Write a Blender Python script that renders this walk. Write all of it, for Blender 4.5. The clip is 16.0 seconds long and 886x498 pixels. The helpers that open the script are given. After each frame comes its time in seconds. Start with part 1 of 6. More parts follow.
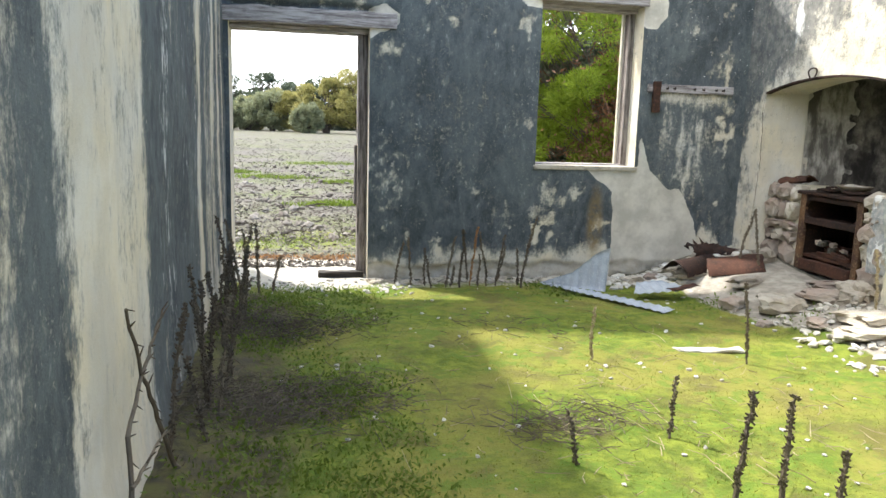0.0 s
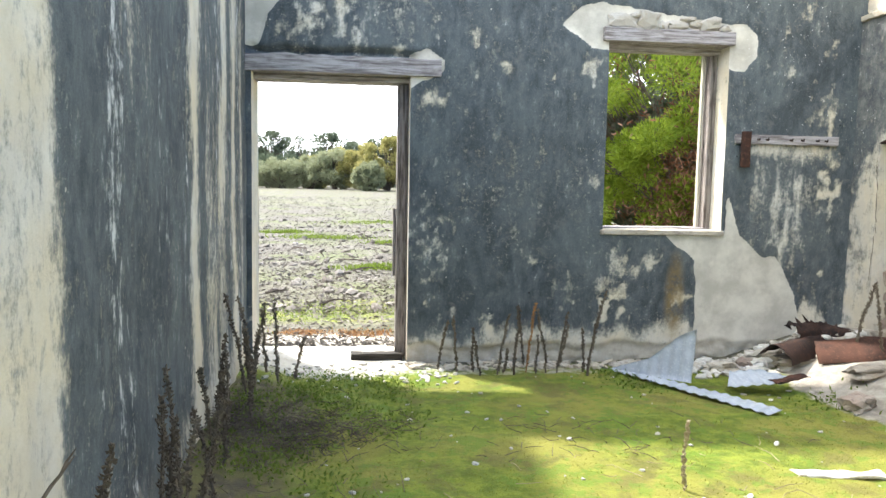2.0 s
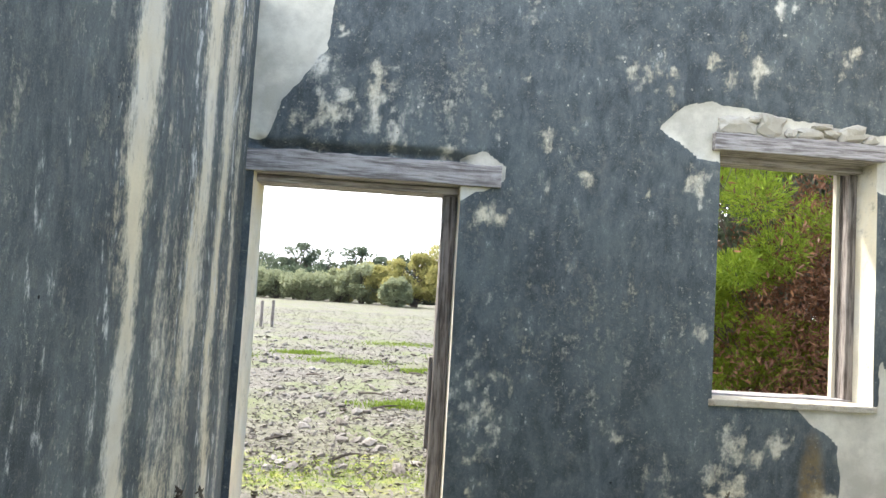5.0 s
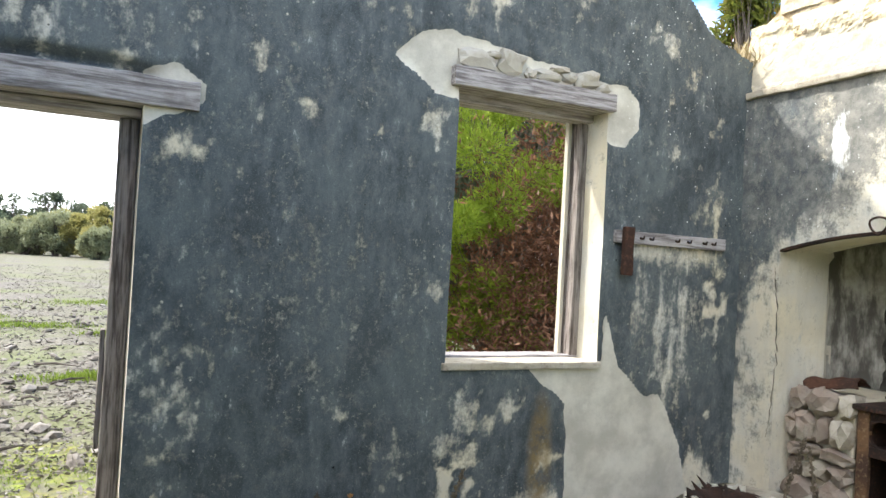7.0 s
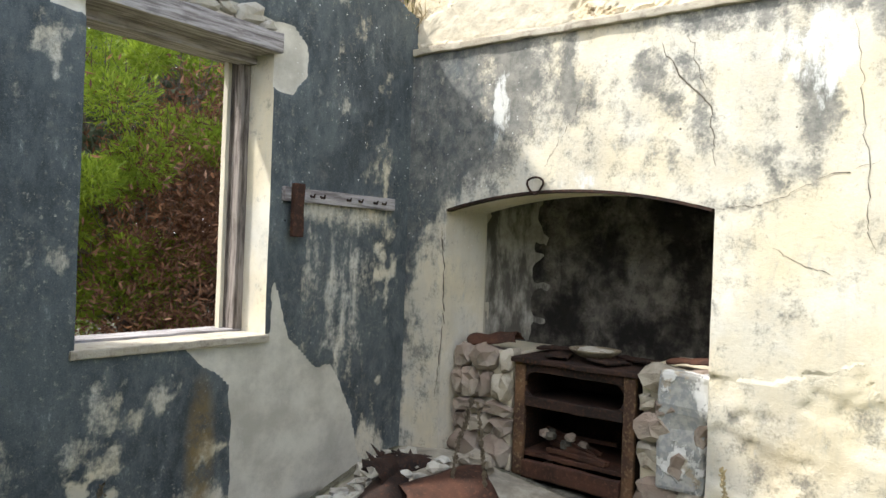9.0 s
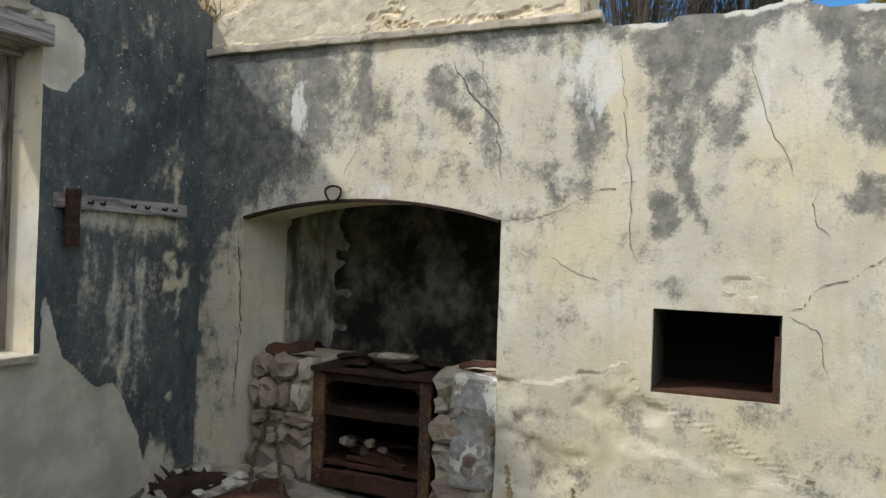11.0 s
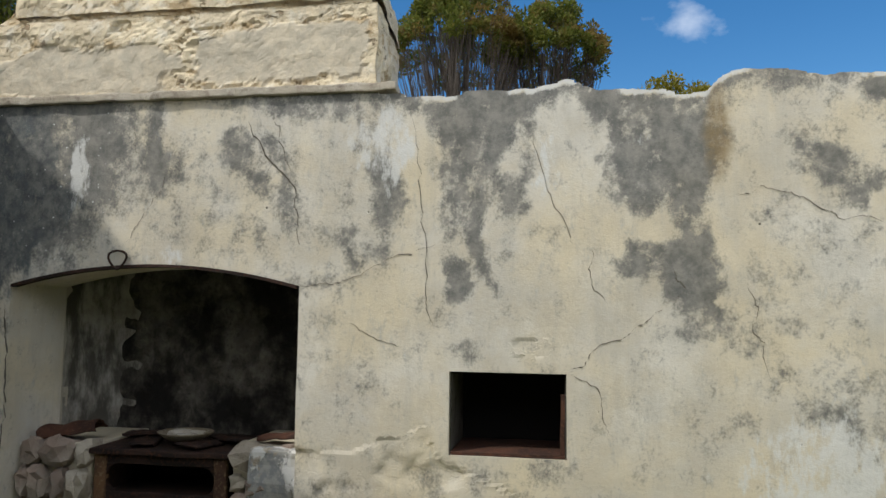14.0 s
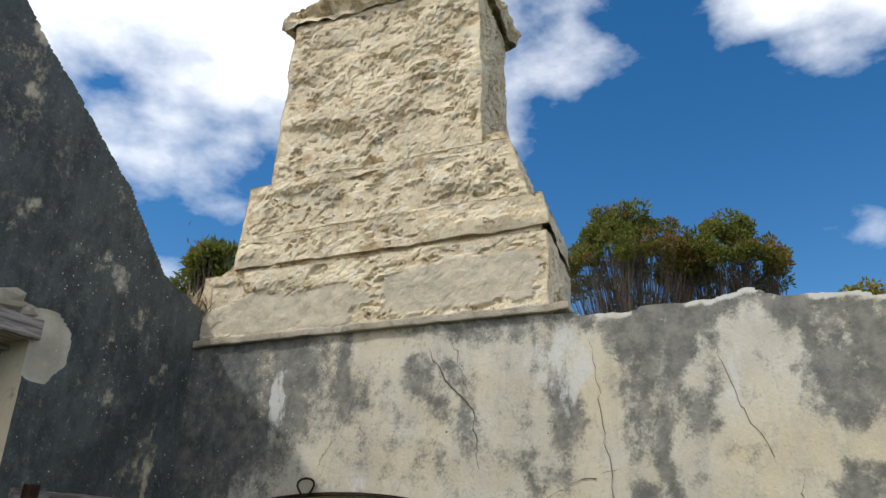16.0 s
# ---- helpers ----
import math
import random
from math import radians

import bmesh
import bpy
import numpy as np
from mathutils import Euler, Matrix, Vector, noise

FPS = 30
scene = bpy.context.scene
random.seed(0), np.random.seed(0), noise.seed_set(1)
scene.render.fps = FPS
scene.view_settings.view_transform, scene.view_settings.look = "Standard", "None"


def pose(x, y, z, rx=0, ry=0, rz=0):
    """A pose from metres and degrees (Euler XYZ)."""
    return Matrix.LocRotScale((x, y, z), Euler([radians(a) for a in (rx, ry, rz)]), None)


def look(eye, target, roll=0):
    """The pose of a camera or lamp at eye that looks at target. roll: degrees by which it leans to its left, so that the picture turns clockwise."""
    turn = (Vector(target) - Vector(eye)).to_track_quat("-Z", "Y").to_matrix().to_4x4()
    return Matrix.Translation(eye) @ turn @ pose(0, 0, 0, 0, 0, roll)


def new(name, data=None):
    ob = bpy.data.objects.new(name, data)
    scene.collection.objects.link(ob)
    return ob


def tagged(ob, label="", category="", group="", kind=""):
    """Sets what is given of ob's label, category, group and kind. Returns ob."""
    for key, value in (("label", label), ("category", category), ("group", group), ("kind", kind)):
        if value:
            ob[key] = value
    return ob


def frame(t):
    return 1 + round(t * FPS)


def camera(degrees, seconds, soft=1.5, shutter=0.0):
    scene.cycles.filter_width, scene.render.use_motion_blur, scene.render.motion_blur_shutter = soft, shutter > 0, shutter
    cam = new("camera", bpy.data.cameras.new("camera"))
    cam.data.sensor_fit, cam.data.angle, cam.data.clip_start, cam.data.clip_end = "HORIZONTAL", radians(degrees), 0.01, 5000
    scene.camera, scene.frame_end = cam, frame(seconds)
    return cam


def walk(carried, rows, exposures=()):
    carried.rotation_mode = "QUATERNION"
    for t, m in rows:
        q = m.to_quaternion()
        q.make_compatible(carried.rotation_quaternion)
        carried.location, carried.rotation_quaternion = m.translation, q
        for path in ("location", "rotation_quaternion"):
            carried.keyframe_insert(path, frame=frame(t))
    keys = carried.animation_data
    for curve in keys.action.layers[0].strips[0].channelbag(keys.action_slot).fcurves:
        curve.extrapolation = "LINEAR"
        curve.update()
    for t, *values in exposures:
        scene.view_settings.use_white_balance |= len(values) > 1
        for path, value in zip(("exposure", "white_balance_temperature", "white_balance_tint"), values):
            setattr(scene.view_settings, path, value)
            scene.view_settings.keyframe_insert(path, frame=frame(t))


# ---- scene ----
cam = camera(62.0, 16.0)
PATH = [
    (0, (0.766, 0.573, 1.306), (1.167, 2.504, 0.975), 1.7),
    (0.5, (0.885, 0.746, 1.303), (1.164, 2.702, 0.994), 2.2),
    (1, (0.957, 0.921, 1.339), (1.192, 2.893, 1.098), 1.1),
    (1.5, (0.942, 1.203, 1.348), (1.194, 3.181, 1.2), 0.5),
    (2, (1.003, 1.41, 1.33), (1.241, 3.387, 1.145), 1.1),
    (2.5, (1.055, 1.645, 1.328), (1.248, 3.627, 1.145), 1.1),
    (3, (1.059, 1.849, 1.332), (1.148, 3.836, 1.116), 2.5),
    (3.2, (1.057, 1.96, 1.313), (1.116, 3.948, 1.109), 2.4),
    (5.3, (1.001, 2.862, 1.463), (1.216, 4.845, 1.61), 4.2),
    (5.5, (1.009, 2.931, 1.424), (1.33, 4.902, 1.52), 4.6),
    (6, (1.106, 3.112, 1.417), (1.526, 5.066, 1.493), 3.2),
    (6.5, (1.2, 3.278, 1.432), (1.744, 5.202, 1.492), 3.3),
    (7, (1.199, 3.432, 1.474), (2.074, 5.23, 1.515), 3.2),
    (7.5, (1.218, 3.605, 1.468), (2.338, 5.262, 1.469), 1.1),
    (8, (1.321, 3.715, 1.45), (2.614, 5.24, 1.381), 2.3),
    (8.5, (1.419, 3.772, 1.449), (2.872, 5.146, 1.422), 2.8),
    (8.6, (1.427, 3.789, 1.448), (2.909, 5.132, 1.43), 3.0),
    (9, (1.415, 3.824, 1.443), (3.004, 5.039, 1.44), 2.2),
    (9.2, (1.419, 3.839, 1.445), (3.055, 4.989, 1.447), 2.5),
    (11.3, (1.456, 3.734, 1.501), (3.334, 4.42, 1.532), 2.2),
    (11.5, (1.455, 3.792, 1.481), (3.362, 4.395, 1.53), 2.5),
    (12, (1.455, 3.782, 1.475), (3.403, 4.229, 1.534), 2.2),
    (12.5, (1.484, 3.713, 1.501), (3.463, 3.997, 1.555), 1.8),
    (13, (1.504, 3.661, 1.517), (3.496, 3.824, 1.576), 2.3),
    (13.5, (1.497, 3.635, 1.554), (3.489, 3.803, 1.635), 1.1),
    (14, (1.51, 3.631, 1.546), (3.474, 3.969, 1.72), 0.7),
    (14.5, (1.498, 3.623, 1.492), (3.372, 4.189, 1.904), 0.1),
    (15, (1.477, 3.643, 1.468), (3.268, 4.339, 2.022), 0.9),
    (15.5, (1.461, 3.639, 1.505), (3.205, 4.371, 2.157), 1.5),
    (16, (1.496, 3.624, 1.505), (3.186, 4.376, 2.265), 1.5),
]
EXPOSURES = [(0, 1.8), (1.5, 2.08), (2.5, 2.2), (3.2, 2.2), (5.3, 2.03), (7, 1.87), (8, 1.8), (9.2, 1.28), (11.3, 0.35), (14, 0.12), (16, 0.08)]
walk(cam, [(t, look(eye, target, roll)) for t, eye, target, roll in PATH], EXPOSURES)


# ---- sky and sun ----
SUN_TO = Vector((-0.707, 0.707, 1.29)).normalized()
world = bpy.data.worlds.new("sky")
scene.world = world
world.use_nodes = True
wn, wl = world.node_tree.nodes, world.node_tree.links
wn.clear()
w_out, w_bg, w_sky = wn.new("ShaderNodeOutputWorld"), wn.new("ShaderNodeBackground"), wn.new("ShaderNodeTexSky")
w_sky.sky_type, w_sky.sun_disc = "NISHITA", False
w_sky.sun_elevation = math.asin(SUN_TO.z)
w_sky.sun_rotation = math.atan2(SUN_TO.x, SUN_TO.y)
w_sky.ozone_density = 2.0
w_co, w_map, w_noise = wn.new("ShaderNodeTexCoord"), wn.new("ShaderNodeMapping"), wn.new("ShaderNodeTexNoise")
w_sky.dust_density, w_sky.air_density = 0.1, 1.0
w_map.inputs["Location"].default_value = (0.35, 0.1, 0.2)
w_map.inputs["Scale"].default_value = (1.0, 1.0, 1.7)
w_noise.inputs["Scale"].default_value, w_noise.inputs["Detail"].default_value = 2.2, 9
w_noise.inputs["Roughness"].default_value = 0.52
w_ramp, w_mix = wn.new("ShaderNodeValToRGB"), wn.new("ShaderNodeMix")
w_ramp.color_ramp.elements[0].position, w_ramp.color_ramp.elements[1].position = 0.5, 0.62
w_mix.data_type = "RGBA"
w_mix.inputs["B"].default_value = (11.2, 11.6, 12.2, 1)
wl.new(w_co.outputs["Generated"], w_map.inputs["Vector"])
wl.new(w_map.outputs["Vector"], w_noise.inputs["Vector"])
w_xyz, w_low, w_add = wn.new("ShaderNodeSeparateXYZ"), wn.new("ShaderNodeMapRange"), wn.new("ShaderNodeMath")
for key, value in (("From Min", 0.32), ("From Max", 0.06), ("To Min", 0.0), ("To Max", 0.2)):
    w_low.inputs[key].default_value = value
wl.new(w_co.outputs["Generated"], w_xyz.inputs["Vector"])
wl.new(w_xyz.outputs["Z"], w_low.inputs["Value"])
wl.new(w_noise.outputs["Fac"], w_add.inputs[0])
wl.new(w_low.outputs["Result"], w_add.inputs[1])
w_high, w_top = wn.new("ShaderNodeMapRange"), wn.new("ShaderNodeMath")
for key, value in (("From Min", 0.48), ("From Max", 0.62), ("To Min", 0.0), ("To Max", 0.05)):
    w_high.inputs[key].default_value = value
wl.new(w_xyz.outputs["Z"], w_high.inputs["Value"])
wl.new(w_add.outputs["Value"], w_top.inputs[0])
wl.new(w_high.outputs["Result"], w_top.inputs[1])
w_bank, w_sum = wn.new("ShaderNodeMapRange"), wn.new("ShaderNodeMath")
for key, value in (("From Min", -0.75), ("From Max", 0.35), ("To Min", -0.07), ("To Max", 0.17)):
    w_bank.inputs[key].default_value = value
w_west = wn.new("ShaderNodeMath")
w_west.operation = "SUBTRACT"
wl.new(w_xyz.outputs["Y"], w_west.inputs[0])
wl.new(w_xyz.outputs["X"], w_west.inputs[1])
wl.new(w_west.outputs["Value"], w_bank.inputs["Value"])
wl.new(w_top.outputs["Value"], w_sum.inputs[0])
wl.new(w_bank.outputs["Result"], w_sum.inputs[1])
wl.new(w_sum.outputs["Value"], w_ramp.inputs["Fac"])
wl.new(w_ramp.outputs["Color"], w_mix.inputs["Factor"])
w_sat = wn.new("ShaderNodeHueSaturation")
w_sat.inputs["Saturation"].default_value, w_sat.inputs["Value"].default_value = 1.36, 1.2
wl.new(w_sky.outputs["Color"], w_sat.inputs["Color"])
wl.new(w_sat.outputs["Color"], w_mix.inputs["A"])
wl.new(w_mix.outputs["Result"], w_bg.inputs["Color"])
w_bg.inputs["Strength"].default_value = 0.1
wl.new(w_bg.outputs["Background"], w_out.inputs["Surface"])
sun = new("sun", bpy.data.lights.new("sun", "SUN"))
sun.data.energy, sun.data.angle, sun.data.color = 2.55, radians(2.2), (1.0, 0.97, 0.92)
sun.matrix_world = look(SUN_TO * 30, (0, 0, 0))

# ---- noise and masks in the plane of a wall ----
RNG = np.random.default_rng(7)
LATTICE = RNG.random((8, 256, 256))


def vnoise(u, v, seed=0):
    u, v = np.asarray(u, float), np.asarray(v, float)
    i, j = np.floor(u).astype(int), np.floor(v).astype(int)
    a, b = u - i, v - j
    a, b = a * a * (3 - 2 * a), b * b * (3 - 2 * b)
    g = LATTICE[seed % 8]
    k = seed * 37
    q = lambda p, r: g[(i + p + k) % 256, (j + r + k * 3) % 256]
    return (q(0, 0) * (1 - a) + q(1, 0) * a) * (1 - b) + (q(0, 1) * (1 - a) + q(1, 1) * a) * b


def fbm(u, v, seed=0, octaves=5):
    total, amp, norm = 0, 1.0, 0
    for o in range(octaves):
        total = total + amp * vnoise(np.asarray(u) * 2 ** o, np.asarray(v) * 2 ** o, seed + o)
        norm += amp
        amp *= 0.55
    return total / norm


def step(a, b, x):
    f = np.clip((x - a) / (b - a), 0, 1)
    return f * f * (3 - 2 * f)


def blob(u, v, cu, cv, ru, rv):
    """1 at the middle of an ellipse, 0 on its rim, negative outside."""
    return 1 - np.sqrt(((u - cu) / ru) ** 2 + ((v - cv) / rv) ** 2)


def poly(u, v, pts):
    """Signed distance to a polygon in metres, positive inside."""
    best, inside = np.full(np.shape(u), 1e9), np.zeros(np.shape(u), bool)
    for (ax, ay), (bx, by) in zip(pts, pts[1:] + pts[:1]):
        ex, ey = bx - ax, by - ay
        f = np.clip(((u - ax) * ex + (v - ay) * ey) / (ex * ex + ey * ey), 0, 1)
        best = np.minimum(best, np.hypot(u - ax - f * ex, v - ay - f * ey))
        cross = (ay > v) != (by > v)
        inside ^= cross & (u < (bx - ax) * (v - ay) / (by - ay + 1e-12) + ax)
    return np.where(inside, best, -best)


# ---- materials ----
def nodes_of(name):
    m = bpy.data.materials.new(name)
    m.use_nodes = True
    t = m.node_tree
    return m, t, t.nodes["Principled BSDF"]


class Net:
    """Short hand for building a material's nodes."""

    def __init__(self, name, roughness=0.9, metal=0.0):
        self.mat, self.tree, self.bsdf = nodes_of(name)
        self.bsdf.inputs["Roughness"].default_value = roughness
        self.bsdf.inputs["Metallic"].default_value = metal
        self.bsdf.inputs["Specular IOR Level"].default_value = 0.25
        self.co = self.tree.nodes.new("ShaderNodeTexCoord").outputs["Object"]

    def put(self, value, socket):
        if isinstance(value, bpy.types.NodeSocket):
            self.tree.links.new(value, socket)
        else:
            socket.default_value = value

    def noise(self, scale, detail=6, rough=0.6, stretch=None, offset=(0, 0, 0)):
        co = self.co
        if stretch or any(offset):
            m = self.tree.nodes.new("ShaderNodeMapping")
            m.inputs["Scale"].default_value = stretch or (1, 1, 1)
            m.inputs["Location"].default_value = offset
            self.tree.links.new(co, m.inputs["Vector"])
            co = m.outputs["Vector"]
        n = self.tree.nodes.new("ShaderNodeTexNoise")
        n.inputs["Scale"].default_value, n.inputs["Detail"].default_value, n.inputs["Roughness"].default_value = scale, detail, rough
        self.tree.links.new(co, n.inputs["Vector"])
        return n.outputs["Fac"]

    def voronoi(self, scale, feature="F1", stretch=None):
        co = self.co
        if stretch:
            m = self.tree.nodes.new("ShaderNodeMapping")
            m.inputs["Scale"].default_value = stretch
            self.tree.links.new(co, m.inputs["Vector"])
            co = m.outputs["Vector"]
        n = self.tree.nodes.new("ShaderNodeTexVoronoi")
        n.feature = feature
        n.inputs["Scale"].default_value = scale
        self.tree.links.new(co, n.inputs["Vector"])
        return n.outputs["Distance"]

    def attr(self, name):
        n = self.tree.nodes.new("ShaderNodeAttribute")
        n.attribute_name = name
        return n.outputs["Fac"]

    def math(self, op, a, b=0.0):
        n = self.tree.nodes.new("ShaderNodeMath")
        n.operation = op
        self.put(a, n.inputs[0]), self.put(b, n.inputs[1])
        return n.outputs[0]

    def ramp(self, fac, lo, hi, a=0.0, b=1.0):
        n = self.tree.nodes.new("ShaderNodeMapRange")
        n.interpolation_type = "SMOOTHSTEP"
        for key, value in (("Value", fac), ("From Min", lo), ("From Max", hi), ("To Min", a), ("To Max", b)):
            self.put(value, n.inputs[key])
        return n.outputs["Result"]

    def mix(self, fac, a, b):
        n = self.tree.nodes.new("ShaderNodeMix")
        n.data_type = "RGBA"
        for key, value in (("Factor", fac), ("A", a), ("B", b)):
            if isinstance(value, tuple) and len(value) == 3:
                value = (*value, 1)
            self.put(value, n.inputs[key])
        return n.outputs["Result"]

    def random(self, island=False):
        if island:
            return self.tree.nodes.new("ShaderNodeNewGeometry").outputs["Random Per Island"]
        return self.tree.nodes.new("ShaderNodeObjectInfo").outputs["Random"]

    def done(self, colour, height=None, strength=0.4, distance=0.01, rough=None):
        self.put((*colour, 1) if isinstance(colour, tuple) else colour, self.bsdf.inputs["Base Color"])
        if height is not None:
            n = self.tree.nodes.new("ShaderNodeBump")
            n.inputs["Strength"].default_value, n.inputs["Distance"].default_value = strength, distance
            self.put(height, n.inputs["Height"])
            self.tree.links.new(n.outputs["Normal"], self.bsdf.inputs["Normal"])
        if rough is not None:
            self.put(rough, self.bsdf.inputs["Roughness"])
        return self.mat


def limewash_material():
    """Cream plaster under slate-coloured limewash; where each shows is kept in the wall's own masks."""
    n = Net("limewashed_plaster", 0.92)
    fine, mid, big = n.noise(75, 6, 0.7), n.noise(13, 9, 0.7), n.noise(1.9, 6)
    tiny = n.noise(210, 4, 0.7)
    streak = n.noise(10, 8, 0.65, (1, 1, 0.1))
    drag = n.noise(16, 10, 0.75, (1, 1, 0.45), (3, 1, 7))
    cream = n.mix(n.ramp(big, 0.38, 0.66), (0.63, 0.555, 0.405), (0.63, 0.60, 0.525))
    cream = n.mix(n.ramp(n.noise(2.6, 5, 0.55, (1, 1, 0.7), (6, 2, 8)), 0.42, 0.62, 0, 0.6), cream, (0.47, 0.45, 0.40))
    cream = n.mix(n.ramp(n.noise(5.5, 8, 0.7), 0.42, 0.66, 0, 0.5), cream, (0.52, 0.455, 0.335))
    cream = n.mix(n.ramp(streak, 0.5, 0.74, 0, 0.38), cream, (0.40, 0.385, 0.335))
    cream = n.mix(n.ramp(drag, 0.53, 0.66, 0, 0.5), cream, (0.42, 0.40, 0.34))
    cream = n.mix(n.ramp(fine, 0.55, 0.75, 0, 0.35), cream, (0.36, 0.32, 0.24))
    pits = n.math("MULTIPLY", n.ramp(n.voronoi(7), 0.05, 0.03), n.ramp(n.noise(2.3), 0.5, 0.56))
    cream = n.mix(pits, cream, (0.09, 0.08, 0.065))
    slate = n.mix(n.ramp(drag, 0.32, 0.7), (0.048, 0.058, 0.064), (0.118, 0.134, 0.139))
    slate = n.mix(n.ramp(big, 0.42, 0.72, 0, 0.55), slate, (0.125, 0.145, 0.147))
    slate = n.mix(n.ramp(n.noise(3.7, 8, 0.7, (1, 1, 0.6), (5, 0, 2)), 0.5, 0.62, 0, 0.6), slate, (0.036, 0.044, 0.050))
    slate = n.mix(n.ramp(tiny, 0.54, 0.72, 0, 0.5), slate, (0.24, 0.25, 0.24))
    slate = n.mix(n.ramp(tiny, 0.46, 0.32, 0, 0.45), slate, (0.02, 0.025, 0.028))
    spread = n.ramp(n.noise(2.6, 7, 0.7, None, (2, 4, 1)), 0.40, 0.60, 0.05, 1.0)
    flecks = n.ramp(n.noise(42, 7, 0.78), 0.575, 0.64, 0, 0.62)
    slate = n.mix(n.math("MULTIPLY", flecks, spread), slate, (0.38, 0.365, 0.30))
    worn = n.ramp(n.noise(9, 12, 0.8), 0.545, 0.63, 0, 0.45)
    slate = n.mix(n.math("MULTIPLY", worn, spread), slate, (0.26, 0.25, 0.205))
    bits = n.math("MULTIPLY", n.ramp(n.voronoi(15), 0.13, 0.08), n.ramp(n.noise(4.3, 5, 0.6, None, (9, 2, 3)), 0.55, 0.62, 0, 0.85))
    slate = n.mix(n.math("MULTIPLY", bits, n.ramp(mid, 0.4, 0.55)), slate, (0.50, 0.47, 0.40))
    holes = n.math("MULTIPLY", n.ramp(n.voronoi(9), 0.055, 0.04), n.ramp(n.noise(3.3), 0.52, 0.58))
    slate = n.mix(holes, slate, (0.012, 0.013, 0.014))
    fac = n.math("ADD", n.attr("dark"), n.math("ADD", n.math("MULTIPLY", n.math("SUBTRACT", drag, 0.5), 1.5), n.math("MULTIPLY", n.math("SUBTRACT", n.noise(34, 8, 0.75), 0.5), 0.9)))
    colour = n.mix(n.ramp(fac, 0.14, 0.72), cream, slate)
    grain = n.math("ADD", n.math("MULTIPLY", n.math("SUBTRACT", n.noise(8, 12, 0.78), 0.5), 3.2), n.math("MULTIPLY", n.math("SUBTRACT", fine, 0.5), 1.0))
    grey = n.math("ADD", n.attr("grey"), grain)
    soot = n.mix(n.ramp(mid, 0.35, 0.65), (0.085, 0.09, 0.09), (0.22, 0.215, 0.195))
    colour = n.mix(n.ramp(grey, 0.10, 0.85, 0, 0.88), colour, soot)
    bare = n.math("ADD", n.attr("bare"), n.math("MULTIPLY", n.math("SUBTRACT", fine, 0.5), 0.3))
    render = n.mix(n.ramp(n.noise(4.2, 8, 0.66), 0.35, 0.66), (0.62, 0.585, 0.50), (0.43, 0.40, 0.335))
    render = n.mix(n.ramp(tiny, 0.5, 0.75, 0, 0.3), render, (0.26, 0.24, 0.2))
    colour = n.mix(n.ramp(bare, 0.42, 0.58), colour, render)
    white = n.math("ADD", n.attr("white"), n.math("MULTIPLY", n.math("SUBTRACT", drag, 0.5), 2.8))
    colour = n.mix(n.ramp(white, 0.3, 0.75, 0, 0.85), colour, (0.63, 0.63, 0.60))
    ochre = n.math("MULTIPLY", n.attr("ochre"), n.ramp(mid, 0.25, 0.6))
    colour = n.mix(ochre, colour, (0.21, 0.145, 0.06))
    dots = n.ramp(n.voronoi(26), 0.12, 0.08)
    colour = n.mix(n.math("MULTIPLY", n.math("MULTIPLY", dots, n.attr("dots")), n.ramp(n.noise(6), 0.42, 0.55)), colour, (0.72, 0.72, 0.70))
    height = n.math("ADD", n.math("MULTIPLY", mid, 0.55), n.math("MULTIPLY", fine, 0.3))
    height = n.math("SUBTRACT", height, n.math("MULTIPLY", pits, 0.5))
    plate = n.noise(4.2, 7, 0.6, (1, 1, 1.5), (2, 3, 5))
    layers = n.math("ADD", n.ramp(plate, 0.475, 0.482), n.math("ADD", n.ramp(plate, 0.535, 0.541), n.math("MULTIPLY", n.ramp(plate, 0.42, 0.413), -1.0)))
    height = n.math("ADD", height, n.math("MULTIPLY", n.math("MULTIPLY", layers, n.attr("flake")), 2.4))
    return n.done(colour, height, 0.42, 0.012)


def stone_material(name, a, b, c, scale=6, bump=0.7, island=False):
    n = Net(name, 0.93)
    big, mid, fine = n.noise(scale * 0.4, 5), n.noise(scale * 2, 8, 0.68), n.noise(scale * 11, 4)
    colour = n.mix(n.ramp(big, 0.35, 0.65), a, b)
    colour = n.mix(n.ramp(mid, 0.48, 0.72, 0, 0.8), colour, c)
    shade = n.random(island)
    colour = n.mix(n.ramp(shade, 0, 1, 0, 0.6), colour, c)
    height = n.math("ADD", n.math("MULTIPLY", mid, 0.8), n.math("MULTIPLY", fine, 0.25))
    return n.done(colour, height, bump, 0.02)


